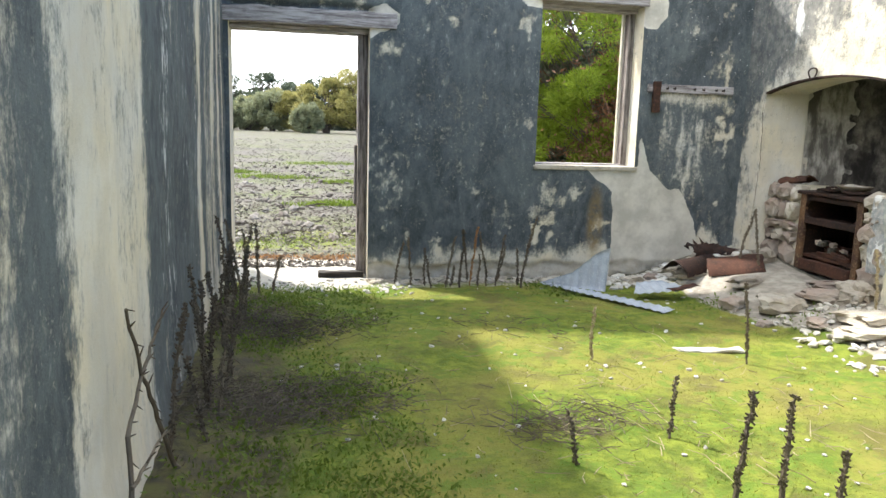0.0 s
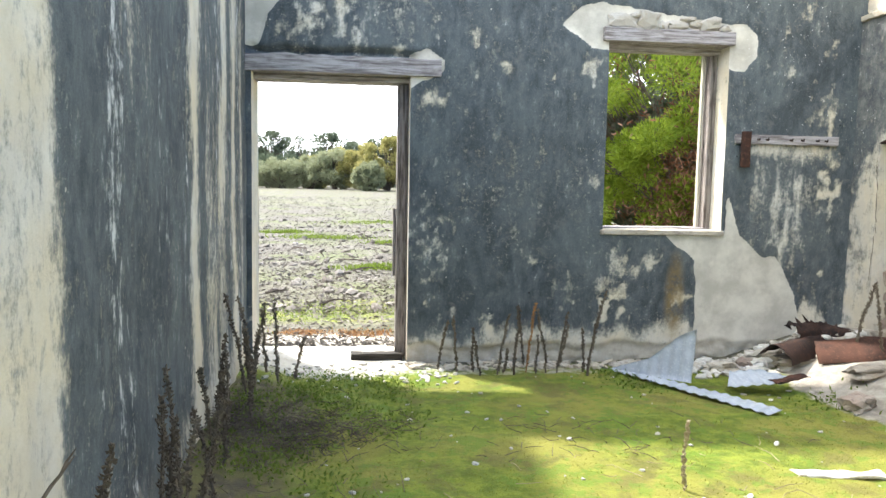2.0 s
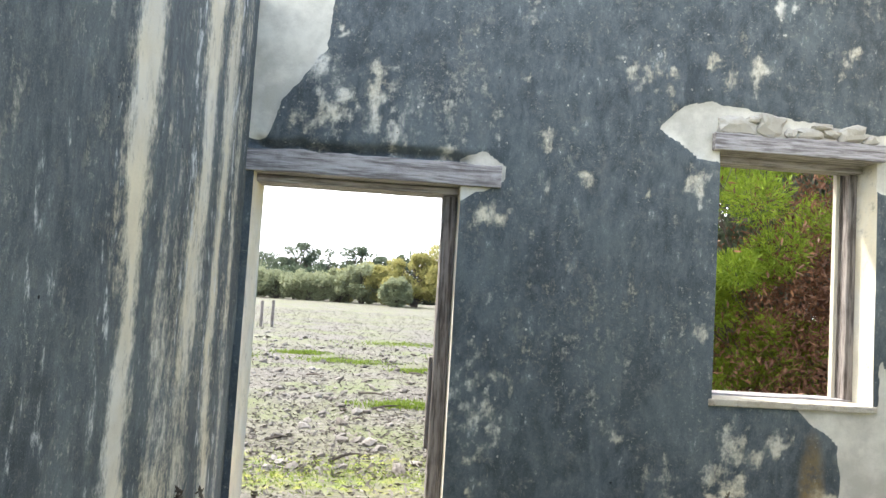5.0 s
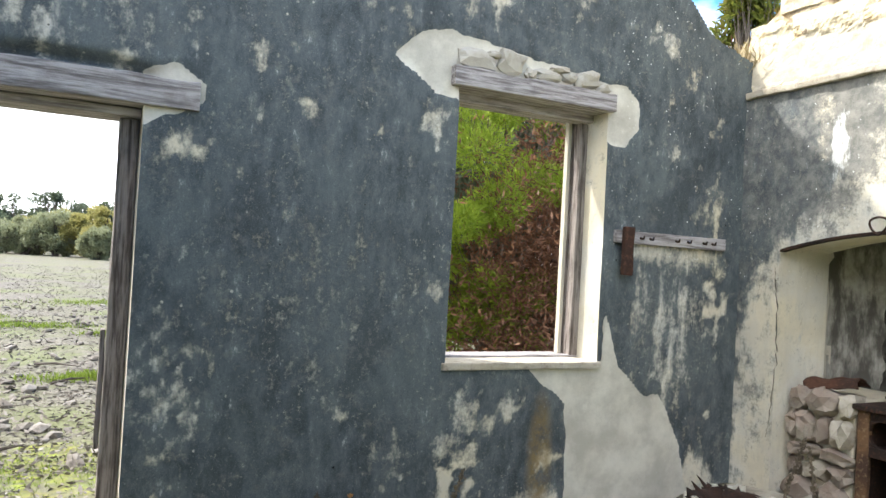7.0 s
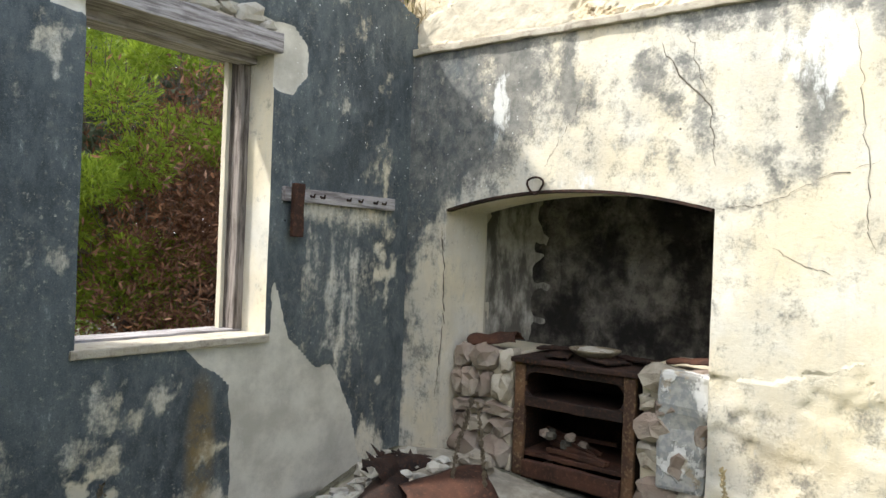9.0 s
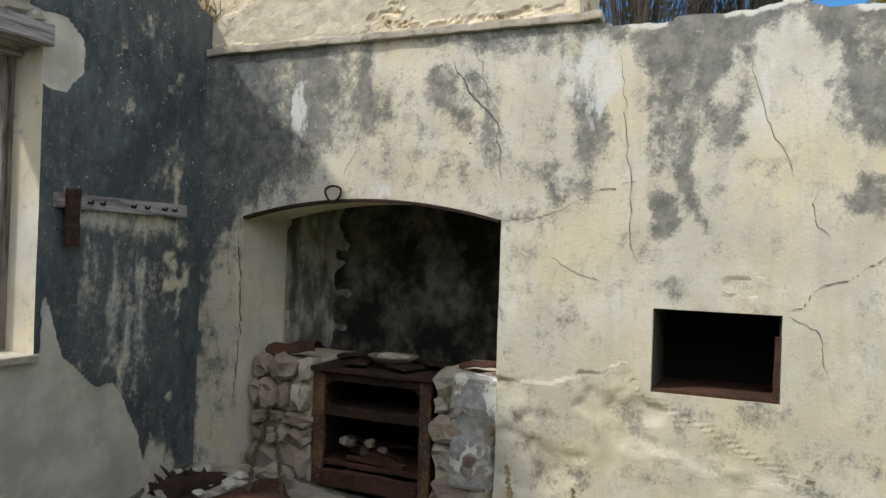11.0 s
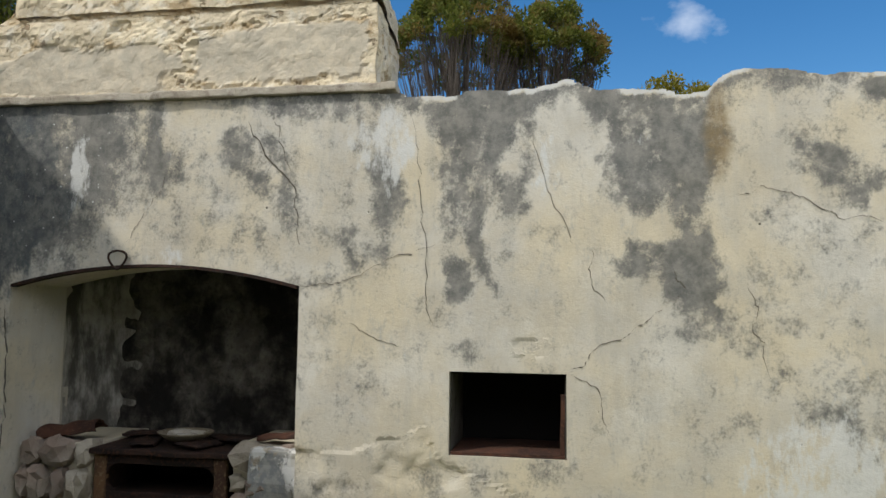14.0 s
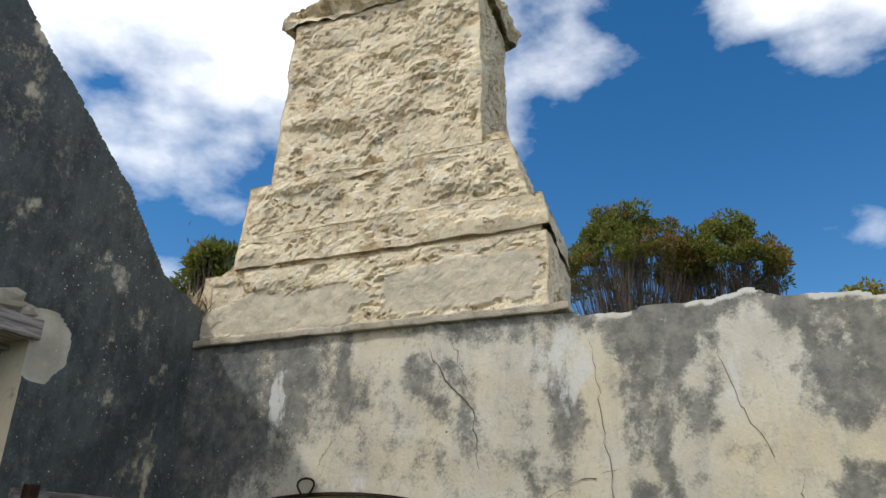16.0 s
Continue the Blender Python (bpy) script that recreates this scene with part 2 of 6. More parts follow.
def chimney_material():
    """Flaking pale lime render over yellow limestone, smooth grey render where the patch mask says so."""
    n = Net("weathered_lime_render", 0.93)
    big, mid, fine = n.noise(2.4, 7, 0.65), n.noise(11, 9, 0.7), n.noise(70, 6, 0.7)
    colour = n.mix(n.ramp(big, 0.36, 0.64), (0.72, 0.62, 0.435), (0.60, 0.51, 0.36))
    colour = n.mix(n.ramp(mid, 0.5, 0.62, 0, 0.55), colour, (0.72, 0.68, 0.58))
    colour = n.mix(n.ramp(n.noise(6, 9, 0.75, (1, 1, 1.6), (4, 1, 2)), 0.52, 0.62, 0, 0.8), colour, (0.42, 0.30, 0.16))
    colour = n.mix(n.ramp(n.noise(4, 9, 0.75, (1, 1, 0.5), (1, 7, 2)), 0.55, 0.66, 0, 0.6), colour, (0.33, 0.31, 0.265))
    colour = n.mix(n.ramp(fine, 0.52, 0.74, 0, 0.5), colour, (0.34, 0.28, 0.19))
    smooth = n.mix(n.ramp(mid, 0.38, 0.62), (0.58, 0.51, 0.385), (0.46, 0.415, 0.325))
    colour = n.mix(n.attr("patch"), colour, smooth)
    plate = n.noise(5.5, 8, 0.66, (1, 1, 1.9), (2, 3, 5))
    layers = n.math("ADD", n.ramp(plate, 0.465, 0.472), n.math("ADD", n.ramp(plate, 0.53, 0.536), n.ramp(plate, 0.585, 0.592)))
    pocks = n.math("MULTIPLY", n.ramp(n.noise(9, 5, 0.6, (1, 1, 1.4), (8, 2, 1)), 0.64, 0.67), -3.0)
    keep = n.math("SUBTRACT", 1.0, n.attr("patch"))
    colour = n.mix(n.math("MULTIPLY", n.math("MULTIPLY", pocks, -0.22), keep), colour, (0.20, 0.13, 0.07))
    height = n.math("ADD", n.math("MULTIPLY", mid, 0.5), n.math("MULTIPLY", fine, 0.35))
    rugged = n.ramp(n.noise(1.7, 5, 0.6, None, (1, 4, 4)), 0.42, 0.6, 0.15, 1.0)
    height = n.math("ADD", height, n.math("MULTIPLY", n.math("ADD", n.math("MULTIPLY", layers, rugged), pocks), keep))
    return n.done(colour, height, 0.75, 0.014)


def wood_material(name, pale, dark, axis):
    n = Net(name, 0.85)
    stretch = [9, 9, 9]
    stretch[axis] = 0.6
    grain = n.noise(7, 7, 0.65, tuple(stretch))
    colour = n.mix(n.ramp(grain, 0.35, 0.62), dark, pale)
    colour = n.mix(n.ramp(n.noise(5, 5), 0.5, 0.72, 0, 0.7), colour, dark)
    return n.done(colour, grain, 0.7, 0.006)


def rust_material(name, a, b, c):
    n = Net(name, 0.82, 0.25)
    big, fine = n.noise(7, 7, 0.62), n.noise(55, 5)
    colour = n.mix(n.ramp(big, 0.35, 0.62), a, b)
    colour = n.mix(n.ramp(fine, 0.5, 0.7, 0, 0.7), colour, c)
    return n.done(colour, fine, 0.5, 0.004)


def plain_leaf(name, a, b, c=None):
    n = Net(name, 0.6)
    r = n.random(True)
    colour = n.mix(r, a, b)
    if c:
        colour = n.mix(n.ramp(n.noise(1.3, 3), 0.5, 0.62), colour, c)
    mat = n.done(colour)
    thin, blend = n.tree.nodes.new("ShaderNodeBsdfTranslucent"), n.tree.nodes.new("ShaderNodeMixShader")
    blend.inputs["Fac"].default_value = 0.45
    n.put(colour, thin.inputs["Color"])
    n.tree.links.new(n.bsdf.outputs["BSDF"], blend.inputs[1])
    n.tree.links.new(thin.outputs["BSDF"], blend.inputs[2])
    n.tree.links.new(blend.outputs["Shader"], n.tree.nodes["Material Output"].inputs["Surface"])
    return mat


def ground_material():
    n = Net("ground_cover", 0.95)
    fine, mid, big = n.noise(70, 5, 0.7), n.noise(9, 8, 0.68), n.noise(1.1, 5)
    litter = n.noise(9, 9, 0.78, (1.0, 1.8, 1))
    moss = n.mix(n.ramp(mid, 0.36, 0.64), (0.085, 0.118, 0.014), (0.19, 0.225, 0.028))
    moss = n.mix(n.ramp(big, 0.44, 0.60, 0, 0.8), moss, (0.225, 0.205, 0.045))
    moss = n.mix(n.ramp(n.noise(3.3, 8, 0.7, None, (3, 3, 3)), 0.50, 0.62, 0, 0.7), moss, (0.115, 0.10, 0.032))
    moss = n.mix(n.ramp(n.noise(5.5, 8, 0.7, None, (7, 1, 3)), 0.52, 0.6, 0, 0.65), moss, (0.10, 0.17, 0.018))
    moss = n.mix(n.ramp(fine, 0.52, 0.75, 0, 0.6), moss, (0.05, 0.055, 0.015))
    field = n.mix(n.ramp(litter, 0.43, 0.57), (0.05, 0.042, 0.034), (0.175, 0.16, 0.135))
    field = n.mix(n.ramp(n.noise(38, 7, 0.75), 0.5, 0.62, 0, 0.7), field, (0.07, 0.058, 0.045))
    field = n.mix(n.ramp(n.noise(0.55, 6), 0.46, 0.64, 0, 0.75), field, (0.10, 0.115, 0.04))
    field = n.mix(n.ramp(n.noise(0.16, 5), 0.45, 0.66, 0, 0.7), field, (0.115, 0.115, 0.06))
    sand = n.mix(n.ramp(mid, 0.35, 0.7), (0.62, 0.58, 0.50), (0.40, 0.36, 0.28))
    earth = n.mix(n.ramp(mid, 0.35, 0.7), (0.24, 0.21, 0.17), (0.42, 0.38, 0.31))
    soil = n.mix(n.ramp(mid, 0.35, 0.65), (0.065, 0.052, 0.034), (0.13, 0.12, 0.04))
    wob = n.math("MULTIPLY", n.math("SUBTRACT", mid, 0.5), 0.9)
    colour = n.mix(n.ramp(n.math("ADD", n.attr("moss"), wob), 0.35, 0.65), field, moss)
    colour = n.mix(n.ramp(n.math("ADD", n.attr("sand"), wob), 0.35, 0.65), colour, sand)
    colour = n.mix(n.ramp(n.math("ADD", n.attr("earth"), wob), 0.35, 0.65), colour, earth)
    colour = n.mix(n.ramp(n.math("ADD", n.attr("soil"), wob), 0.35, 0.75), colour, soil)
    height = n.math("ADD", n.math("MULTIPLY", mid, 0.6), n.math("MULTIPLY", fine, 0.5))
    return n.done(colour, height, 0.8, 0.02)


LIMEWASH = limewash_material()
CHIMNEY_STONE = chimney_material()
LIMESTONE = stone_material("limestone", (0.50, 0.455, 0.375), (0.40, 0.35, 0.27), (0.2, 0.165, 0.13), 9, 0.9)
PINK_STONE = stone_material("pink_fieldstone", (0.33, 0.25, 0.20), (0.38, 0.33, 0.27), (0.18, 0.14, 0.115), 9, 0.9)
SOOT_STONE = stone_material("sooty_stone", (0.085, 0.077, 0.065), (0.16, 0.145, 0.118), (0.018, 0.016, 0.014), 4, 1.0)
PATCH = stone_material("smooth_lime_render", (0.60, 0.53, 0.40), (0.50, 0.45, 0.35), (0.40, 0.37, 0.30), 4, 0.4)
CHIP = stone_material("plaster_chips", (0.62, 0.60, 0.55), (0.5, 0.46, 0.38), (0.3, 0.27, 0.22), 12, 0.4, True)
GREY_WOOD = wood_material("weathered_grey_wood", (0.40, 0.37, 0.36), (0.14, 0.12, 0.115), 0)
GREY_POST = wood_material("weathered_post_wood", (0.26, 0.225, 0.20), (0.07, 0.055, 0.048), 2)
DARK_WOOD = wood_material("dark_wet_wood", (0.06, 0.05, 0.04), (0.018, 0.015, 0.012), 0)
RUST = rust_material("rusted_iron", (0.092, 0.042, 0.027), (0.045, 0.025, 0.019), (0.14, 0.066, 0.038))
DARK_RUST = rust_material("dark_rusted_iron", (0.045, 0.026, 0.02), (0.022, 0.016, 0.014), (0.10, 0.045, 0.026))
PALE_RUST = rust_material("flaking_rusted_frame", (0.17, 0.095, 0.05), (0.07, 0.04, 0.028), (0.27, 0.19, 0.11))
ZINC = rust_material("galvanised_iron", (0.42, 0.45, 0.48), (0.34, 0.37, 0.40), (0.50, 0.52, 0.54))
ENAMEL = rust_material("old_enamel", (0.30, 0.26, 0.19), (0.2, 0.16, 0.11), (0.4, 0.36, 0.28))
# Dark colour stands for the shade inside a crack.
CRACK = Net("crack_dark", 1.0).done((0.11, 0.095, 0.075))
STALK = stone_material("dead_stalk", (0.125, 0.10, 0.072), (0.07, 0.053, 0.04), (0.18, 0.145, 0.10), 20, 0.5)
STRAW = stone_material("pale_straw", (0.42, 0.36, 0.22), (0.34, 0.27, 0.16), (0.22, 0.17, 0.10), 20, 0.3, True)
GROUND = ground_material()
MOSS_BLADE = plain_leaf("moss_tuft", (0.13, 0.15, 0.018), (0.23, 0.245, 0.035), (0.24, 0.215, 0.055))
HERB = plain_leaf("green_herb", (0.095, 0.14, 0.018), (0.17, 0.225, 0.035))
LITTER = stone_material("grey_bark_litter", (0.26, 0.24, 0.215), (0.14, 0.12, 0.10), (0.07, 0.058, 0.048), 10, 0.3, True)
WATTLE = plain_leaf("bright_green_needles", (0.15, 0.22, 0.02), (0.28, 0.36, 0.04))
DEAD_LEAF = plain_leaf("brown_dead_foliage", (0.10, 0.045, 0.028), (0.22, 0.11, 0.06))
OLIVE = plain_leaf("olive_scrub_leaves", (0.26, 0.25, 0.085), (0.36, 0.32, 0.12))
GREYGREEN = plain_leaf("grey_green_scrub_leaves", (0.21, 0.23, 0.13), (0.29, 0.30, 0.18))
GUM = plain_leaf("dark_gum_leaves", (0.07, 0.09, 0.055), (0.11, 0.135, 0.085))
TREE_LEAF = plain_leaf("sunlit_tree_leaves", (0.08, 0.11, 0.02), (0.17, 0.18, 0.03), (0.20, 0.14, 0.04))
YELLOW_LEAF = plain_leaf("yellow_green_leaves", (0.20, 0.19, 0.02), (0.27, 0.22, 0.03))
BARK = stone_material("grey_brown_bark", (0.10, 0.08, 0.065), (0.16, 0.135, 0.115), (0.05, 0.04, 0.033), 14, 0.6)
ORANGE = stone_material("orange_dead_fern", (0.44, 0.23, 0.09), (0.36, 0.18, 0.07), (0.22, 0.12, 0.06), 14, 0.3, True)
def sooted_plaster():
    """Old grey plaster on rubble, blackened by smoke in uneven patches."""
    n = Net("sooted_plaster", 0.95)
    mid, fine = n.noise(7, 9, 0.72), n.noise(45, 6, 0.7)
    colour = n.mix(n.ramp(mid, 0.4, 0.62), (0.11, 0.10, 0.085), (0.21, 0.192, 0.16))
    colour = n.mix(n.ramp(n.noise(3.6, 8, 0.66, (1, 1, 0.8)), 0.36, 0.60), colour, (0.022, 0.020, 0.018))
    colour = n.mix(n.ramp(fine, 0.52, 0.7, 0, 0.6), colour, (0.03, 0.028, 0.025))
    plate = n.noise(6, 8, 0.65, (1, 1, 1.4), (3, 3, 1))
    height = n.math("ADD", n.math("ADD", n.ramp(plate, 0.47, 0.48), n.ramp(plate, 0.54, 0.55)), n.math("MULTIPLY", mid, 0.6))
    return n.done(colour, height, 0.8, 0.02)


def flaked_whitewash():
    n = Net("flaked_whitewash", 0.93)
    patchy = n.noise(9, 8, 0.66, (1, 1, 0.8))
    colour = n.mix(n.ramp(patchy, 0.47, 0.51), (0.66, 0.655, 0.63), n.mix(n.ramp(n.noise(30, 6), 0.4, 0.6), (0.26, 0.27, 0.27), (0.38, 0.37, 0.345)))
    colour = n.mix(n.ramp(n.noise(5, 8, 0.7, None, (4, 1, 1)), 0.56, 0.62, 0, 0.7), colour, (0.40, 0.32, 0.22))
    return n.done(colour, n.math("ADD", n.ramp(patchy, 0.52, 0.46), n.math("MULTIPLY", n.noise(40, 6), 0.4)), 0.6, 0.01)


def smoked_plaster():
    """Pale plaster with smoke stains in vertical drifts."""
    n = Net("smoked_plaster", 0.93)
    drift = n.noise(5, 9, 0.7, (1, 1, 0.3))
    colour = n.mix(n.ramp(n.noise(11, 8, 0.7), 0.4, 0.62), (0.46, 0.44, 0.39), (0.33, 0.31, 0.27))
    colour = n.mix(n.ramp(drift, 0.44, 0.60, 0.1, 0.9), colour, (0.07, 0.065, 0.055))
    return n.done(colour, n.noise(30, 7), 0.4, 0.01)


SMOKED = smoked_plaster()
SOOTED = sooted_plaster()
WHITEWASH = flaked_whitewash()
# Even near-black for the back and top of the oven recess.
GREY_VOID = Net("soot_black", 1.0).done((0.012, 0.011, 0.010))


# ---- mesh helpers ----
def mesh_of(name, verts, faces, material, smooth=False):
    me = bpy.data.meshes.new(name)
    me.from_pydata([tuple(v) for v in verts], [], [tuple(f) for f in faces])
    me.materials.append(material)
    me.update()
    if smooth:
        me.polygons.foreach_set("use_smooth", [True] * len(me.polygons))
    return me


def solid(name, verts, faces, material, parent=None, label="", smooth=False):
    ob = new(name, mesh_of(name, verts, faces, material, smooth))
    if parent:
        ob.parent = parent
    return tagged(ob, label)


def part(name, bm, material, parent=None, label="", smooth=False):
    me = bpy.data.meshes.new(name)
    bmesh.ops.recalc_face_normals(bm, faces=bm.faces)
    bm.to_mesh(me)
    bm.free()
    me.materials.append(material)
    if smooth:
        me.polygons.foreach_set("use_smooth", [True] * len(me.polygons))
    ob = new(name, me)
    if parent:
        ob.parent = parent
    return tagged(ob, label)


def box(a, b, bevel=0.006, rough=0.0, cuts=0, seed=0):
    """A bevelled box from corner a to corner b, its surface worn by up to rough metres."""
    bm = bmesh.new()
    m = Matrix.Translation([(p + q) / 2 for p, q in zip(a, b)]) @ Matrix.Diagonal([abs(q - p) for p, q in zip(a, b)] + [1])
    bmesh.ops.create_cube(bm, size=1, matrix=m)
    if cuts:
        longest = max(abs(q - p) for p, q in zip(a, b))
        axis = max(range(3), key=lambda k: abs(b[k] - a[k]))
        edges = [e for e in bm.edges if abs((e.verts[0].co - e.verts[1].co)[axis]) > longest * 0.9]
        bmesh.ops.subdivide_edges(bm, edges=edges, cuts=cuts)
    if bevel:
        sharp = [e for e in bm.edges if e.calc_face_angle(0) > 0.5]
        bmesh.ops.bevel(bm, geom=sharp, offset=bevel, segments=2, affect="EDGES", profile=0.6)
    if rough:
        for v in bm.verts:
            v.co += Vector(noise.noise_vector(v.co * 9 + Vector((seed * 7.3, 0, 0)))) * rough
    return bm


def stone(size, seed, flat=1.0, corners=2):
    """A broken stone: a faceted, worn lump of about that size."""
    bm = bmesh.new()
    bmesh.ops.create_icosphere(bm, subdivisions=corners, radius=0.5)
    for v in bm.verts:
        d = v.co.normalized()
        boxy = d / max(abs(d.x), abs(d.y), abs(d.z))
        co = d.lerp(boxy, 0.78) * 0.5
        co += Vector(noise.noise_vector(d * 1.6 + Vector((seed * 3.7, seed, 0)))) * 0.22
        co += Vector(noise.noise_vector(d * 5 + Vector((seed * 1.7, 0, seed)))) * 0.06
        v.co = Vector((co.x * size[0], co.y * size[1], co.z * size[2] * flat))
    return bm


def tube(points, radii, sides=6, twist=0.0, close=True):
    """Vertices and faces of a tapered stem along points."""
    verts, faces = [], []
    pts = [Vector(p) for p in points]
    for i, p in enumerate(pts):
        d = (pts[min(i + 1, len(pts) - 1)] - pts[max(i - 1, 0)]).normalized()
        side = d.cross(Vector((0.31, 0.9, 0.2))).normalized()
        up = d.cross(side)
        for k in range(sides):
            a = 2 * math.pi * k / sides
            verts.append(p + (side * math.cos(a) + up * math.sin(a)) * radii[i])
    for i in range(len(pts) - 1):
        for k in range(sides):
            q = (k + 1) % sides
            faces.append((i * sides + k, i * sides + q, (i + 1) * sides + q, (i + 1) * sides + k))
    if close:
        faces.append(tuple(range(sides))[::-1])
        faces.append(tuple(range((len(pts) - 1) * sides, len(pts) * sides)))
    return verts, faces


def joined(pieces):
    verts, faces = [], []
    for v, f in pieces:
        base = len(verts)
        verts += list(v)
        faces += [tuple(i + base for i in g) for g in f]
    return verts, faces


def slips(centres, directions, length, width, rng):
    """Many thin pointed leaves: one folded pair of triangles at each centre along its direction."""
    c = np.asarray(centres, float)
    d = np.asarray(directions, float)
    d /= np.linalg.norm(d, axis=1, keepdims=True) + 1e-9
    r = rng.normal(size=c.shape)
    s = np.cross(d, r)
    s /= np.linalg.norm(s, axis=1, keepdims=True) + 1e-9
    ln = np.broadcast_to(np.asarray(length), (len(c),))[:, None]
    wd = np.broadcast_to(np.asarray(width), (len(c),))[:, None]
    v = np.stack([c, c + d * ln * 0.45 + s * wd, c + d * ln, c + d * ln * 0.45 - s * wd], 1).reshape(-1, 3)
    return v, np.arange(len(v)).reshape(-1, 4)


def quick_mesh(name, v, f, material):
    """A mesh of quads from arrays."""
    me = bpy.data.meshes.new(name)
    v, f = np.asarray(v, np.float32), np.asarray(f, np.int32)
    me.vertices.add(len(v))
    me.vertices.foreach_set("co", v.ravel())
    me.loops.add(f.size)
    me.loops.foreach_set("vertex_index", f.ravel())
    me.polygons.add(len(f))
    me.polygons.foreach_set("loop_start", np.arange(len(f), dtype=np.int32) * f.shape[1])
    me.update(calc_edges=True)
    me.validate()
    me.materials.append(material)
    return me


# ---- walls ----
def wall(name, origin, along, inward, u0, u1, top, openings, thick, grid, relief, masks, label):
    """A wall with an uneven plastered face towards the room, real openings and a ragged top."""
    o, a, n = Vector(origin), Vector(along), Vector(inward)
    us, zs = list(np.arange(u0, u1, grid)) + [u1], list(np.arange(-0.12, max(top(np.linspace(u0, u1, 60))) + 0.05, grid))
    for ua, ub, za, zb, rise in openings:
        for lines, values in ((us, (ua, ub)), (zs, (za, zb))):
            for value in values:
                near = min(range(len(lines)), key=lambda k: abs(lines[k] - value))
                lines[near] = value
    us, zs = np.array(sorted(us)), np.array(sorted(zs))
    uu, zz = np.meshgrid(us, zs, indexing="ij")
    tops = top(us)[:, None]
    for ua, ub, za, zb, rise in openings:
        if rise:
            f = np.clip((uu - (ua + ub) / 2) / ((ub - ua) / 2), -1, 1)
            bow = rise * (1 - f * f)
            lift = np.where((uu > ua - 1e-6) & (uu < ub + 1e-6) & (zz >= zb - 1e-6), bow * np.clip(1 - (zz - zb) / 0.5, 0, 1), 0)
            zz = zz + lift
    zz = np.minimum(zz, tops)
    keep = zs[None, :-1] < np.minimum(tops[:-1], tops[1:]) - 0.004
    keep = np.broadcast_to(keep, (len(us) - 1, len(zs) - 1)).copy()
    um, zm = (us[:-1, None] + us[1:, None]) / 2, (zs[None, :-1] + zs[None, 1:]) / 2
    for ua, ub, za, zb, rise in openings:
        keep &= ~((um > ua) & (um < ub) & (zm > za) & (zm < zb))
    d = relief(uu, zz)
    w = len(zs)
    index = np.arange(len(us) * w).reshape(len(us), w)
    front = np.stack([o[k] + a[k] * uu + (zz if k == 2 else 0) + n[k] * d for k in range(3)], -1).reshape(-1, 3)
    back = np.stack([o[k] + a[k] * uu + (zz if k == 2 else 0) - n[k] * (thick + 0 * uu) for k in range(3)], -1).reshape(-1, 3)
    i, j = np.nonzero(keep)
    quads = np.stack([index[i, j], index[i + 1, j], index[i + 1, j + 1], index[i, j + 1]], 1)
    off = len(front)
    faces = [quads, quads[:, ::-1] + off]
    pad = np.zeros((keep.shape[0] + 2, keep.shape[1] + 2), bool)
    pad[1:-1, 1:-1] = keep
    for di, dj, p, q in ((-1, 0, (0, 1), (0, 0)), (1, 0, (1, 0), (1, 1)), (0, -1, (0, 0), (1, 0)), (0, 1, (1, 1), (0, 1))):
        e = keep & ~pad[1 + di:pad.shape[0] - 1 + di, 1 + dj:pad.shape[1] - 1 + dj]
        i, j = np.nonzero(e)
        va, vb = index[i + p[0], j + p[1]], index[i + q[0], j + q[1]]
        faces.append(np.stack([va + 2 * off, vb + 2 * off, vb + off, va + off], 1))
    flip = a.cross(Vector((0, 0, 1))).dot(n) < 0
    faces = np.concatenate(faces)
    if flip:
        faces = faces[:, ::-1]
    me = bpy.data.meshes.new(name)
    v = np.concatenate([front, back, front])
    used = np.unique(faces)
    remap = np.zeros(len(v), int)
    remap[used] = np.arange(len(used))
    me = quick_mesh(name, v[used], remap[faces], LIMEWASH)
    for key, values in masks(uu, zz).items():
        if key == "foot":
            continue
        both = np.concatenate([np.broadcast_to(values, uu.shape).ravel()] * 3)[used]
        if key in ("dark", "grey", "bare"):
            both = np.where(used >= off, 0.0, both)
        me.attributes.new(key, "FLOAT", "POINT").data.foreach_set("value", both.astype(np.float32))
    return tagged(new(name, me), label, "wall", kind="structure")


NORTH, EAST, WEST, SOUTH = 6.67, 4.776, 0.25, -1.6


def gable(x):
    x = np.asarray(x, float)
    edge = np.interp(x, [WEST, 2.6, 3.05, 3.29, 3.46, 3.72, 3.97, 4.12, 4.26, 4.45, 4.58, 4.72, 5.5], [3.0, 3.95, 4.06, 3.94, 3.80, 3.60, 3.43, 3.31, 3.15, 2.93, 2.87, 2.83, 2.76])
    return edge + 0.03 * (fbm(x * 6, x * 0, 3) - 0.5) * 2


def wall_foot(x):
    """Height at which the slate wash ends above the floor: tongues and bites."""
    return 0.29 + 0.17 * (fbm(x * 3.1, x * 0 + 2.0, 3) - 0.5) * 2 + 0.11 * (fbm(x * 9, x * 0 + 5.0, 6) - 0.5) * 2


NORTH_PALE = [(2.82, 0.60, .07, .06), (2.95, 0.72, .06, .12), (3.08, 0.68, .06, .05), (3.20, 0.77, .09, .05), (2.56, 0.55, .06, .07), (2.98, 0.40, .05, .05), (1.56, 1.92, .08, .05),
              (1.02, 2.29, .06, .09), (0.90, 2.5, .06, .13), (0.60, 2.36, .10, .08), (2.45, 2.80, .08, .12), (3.02, 2.82, .05, .10), (2.70, 2.14, .07, .10), (1.86, 2.1, .05, .04),
              (2.06, 2.15, .04, .05), (1.52, 0.75, .08, .22), (2.32, 2.72, .05, .05), (4.2, 2.2, .08, .06), (4.5, 1.85, .07, .16), (4.58, 1.32, .06, .14)]


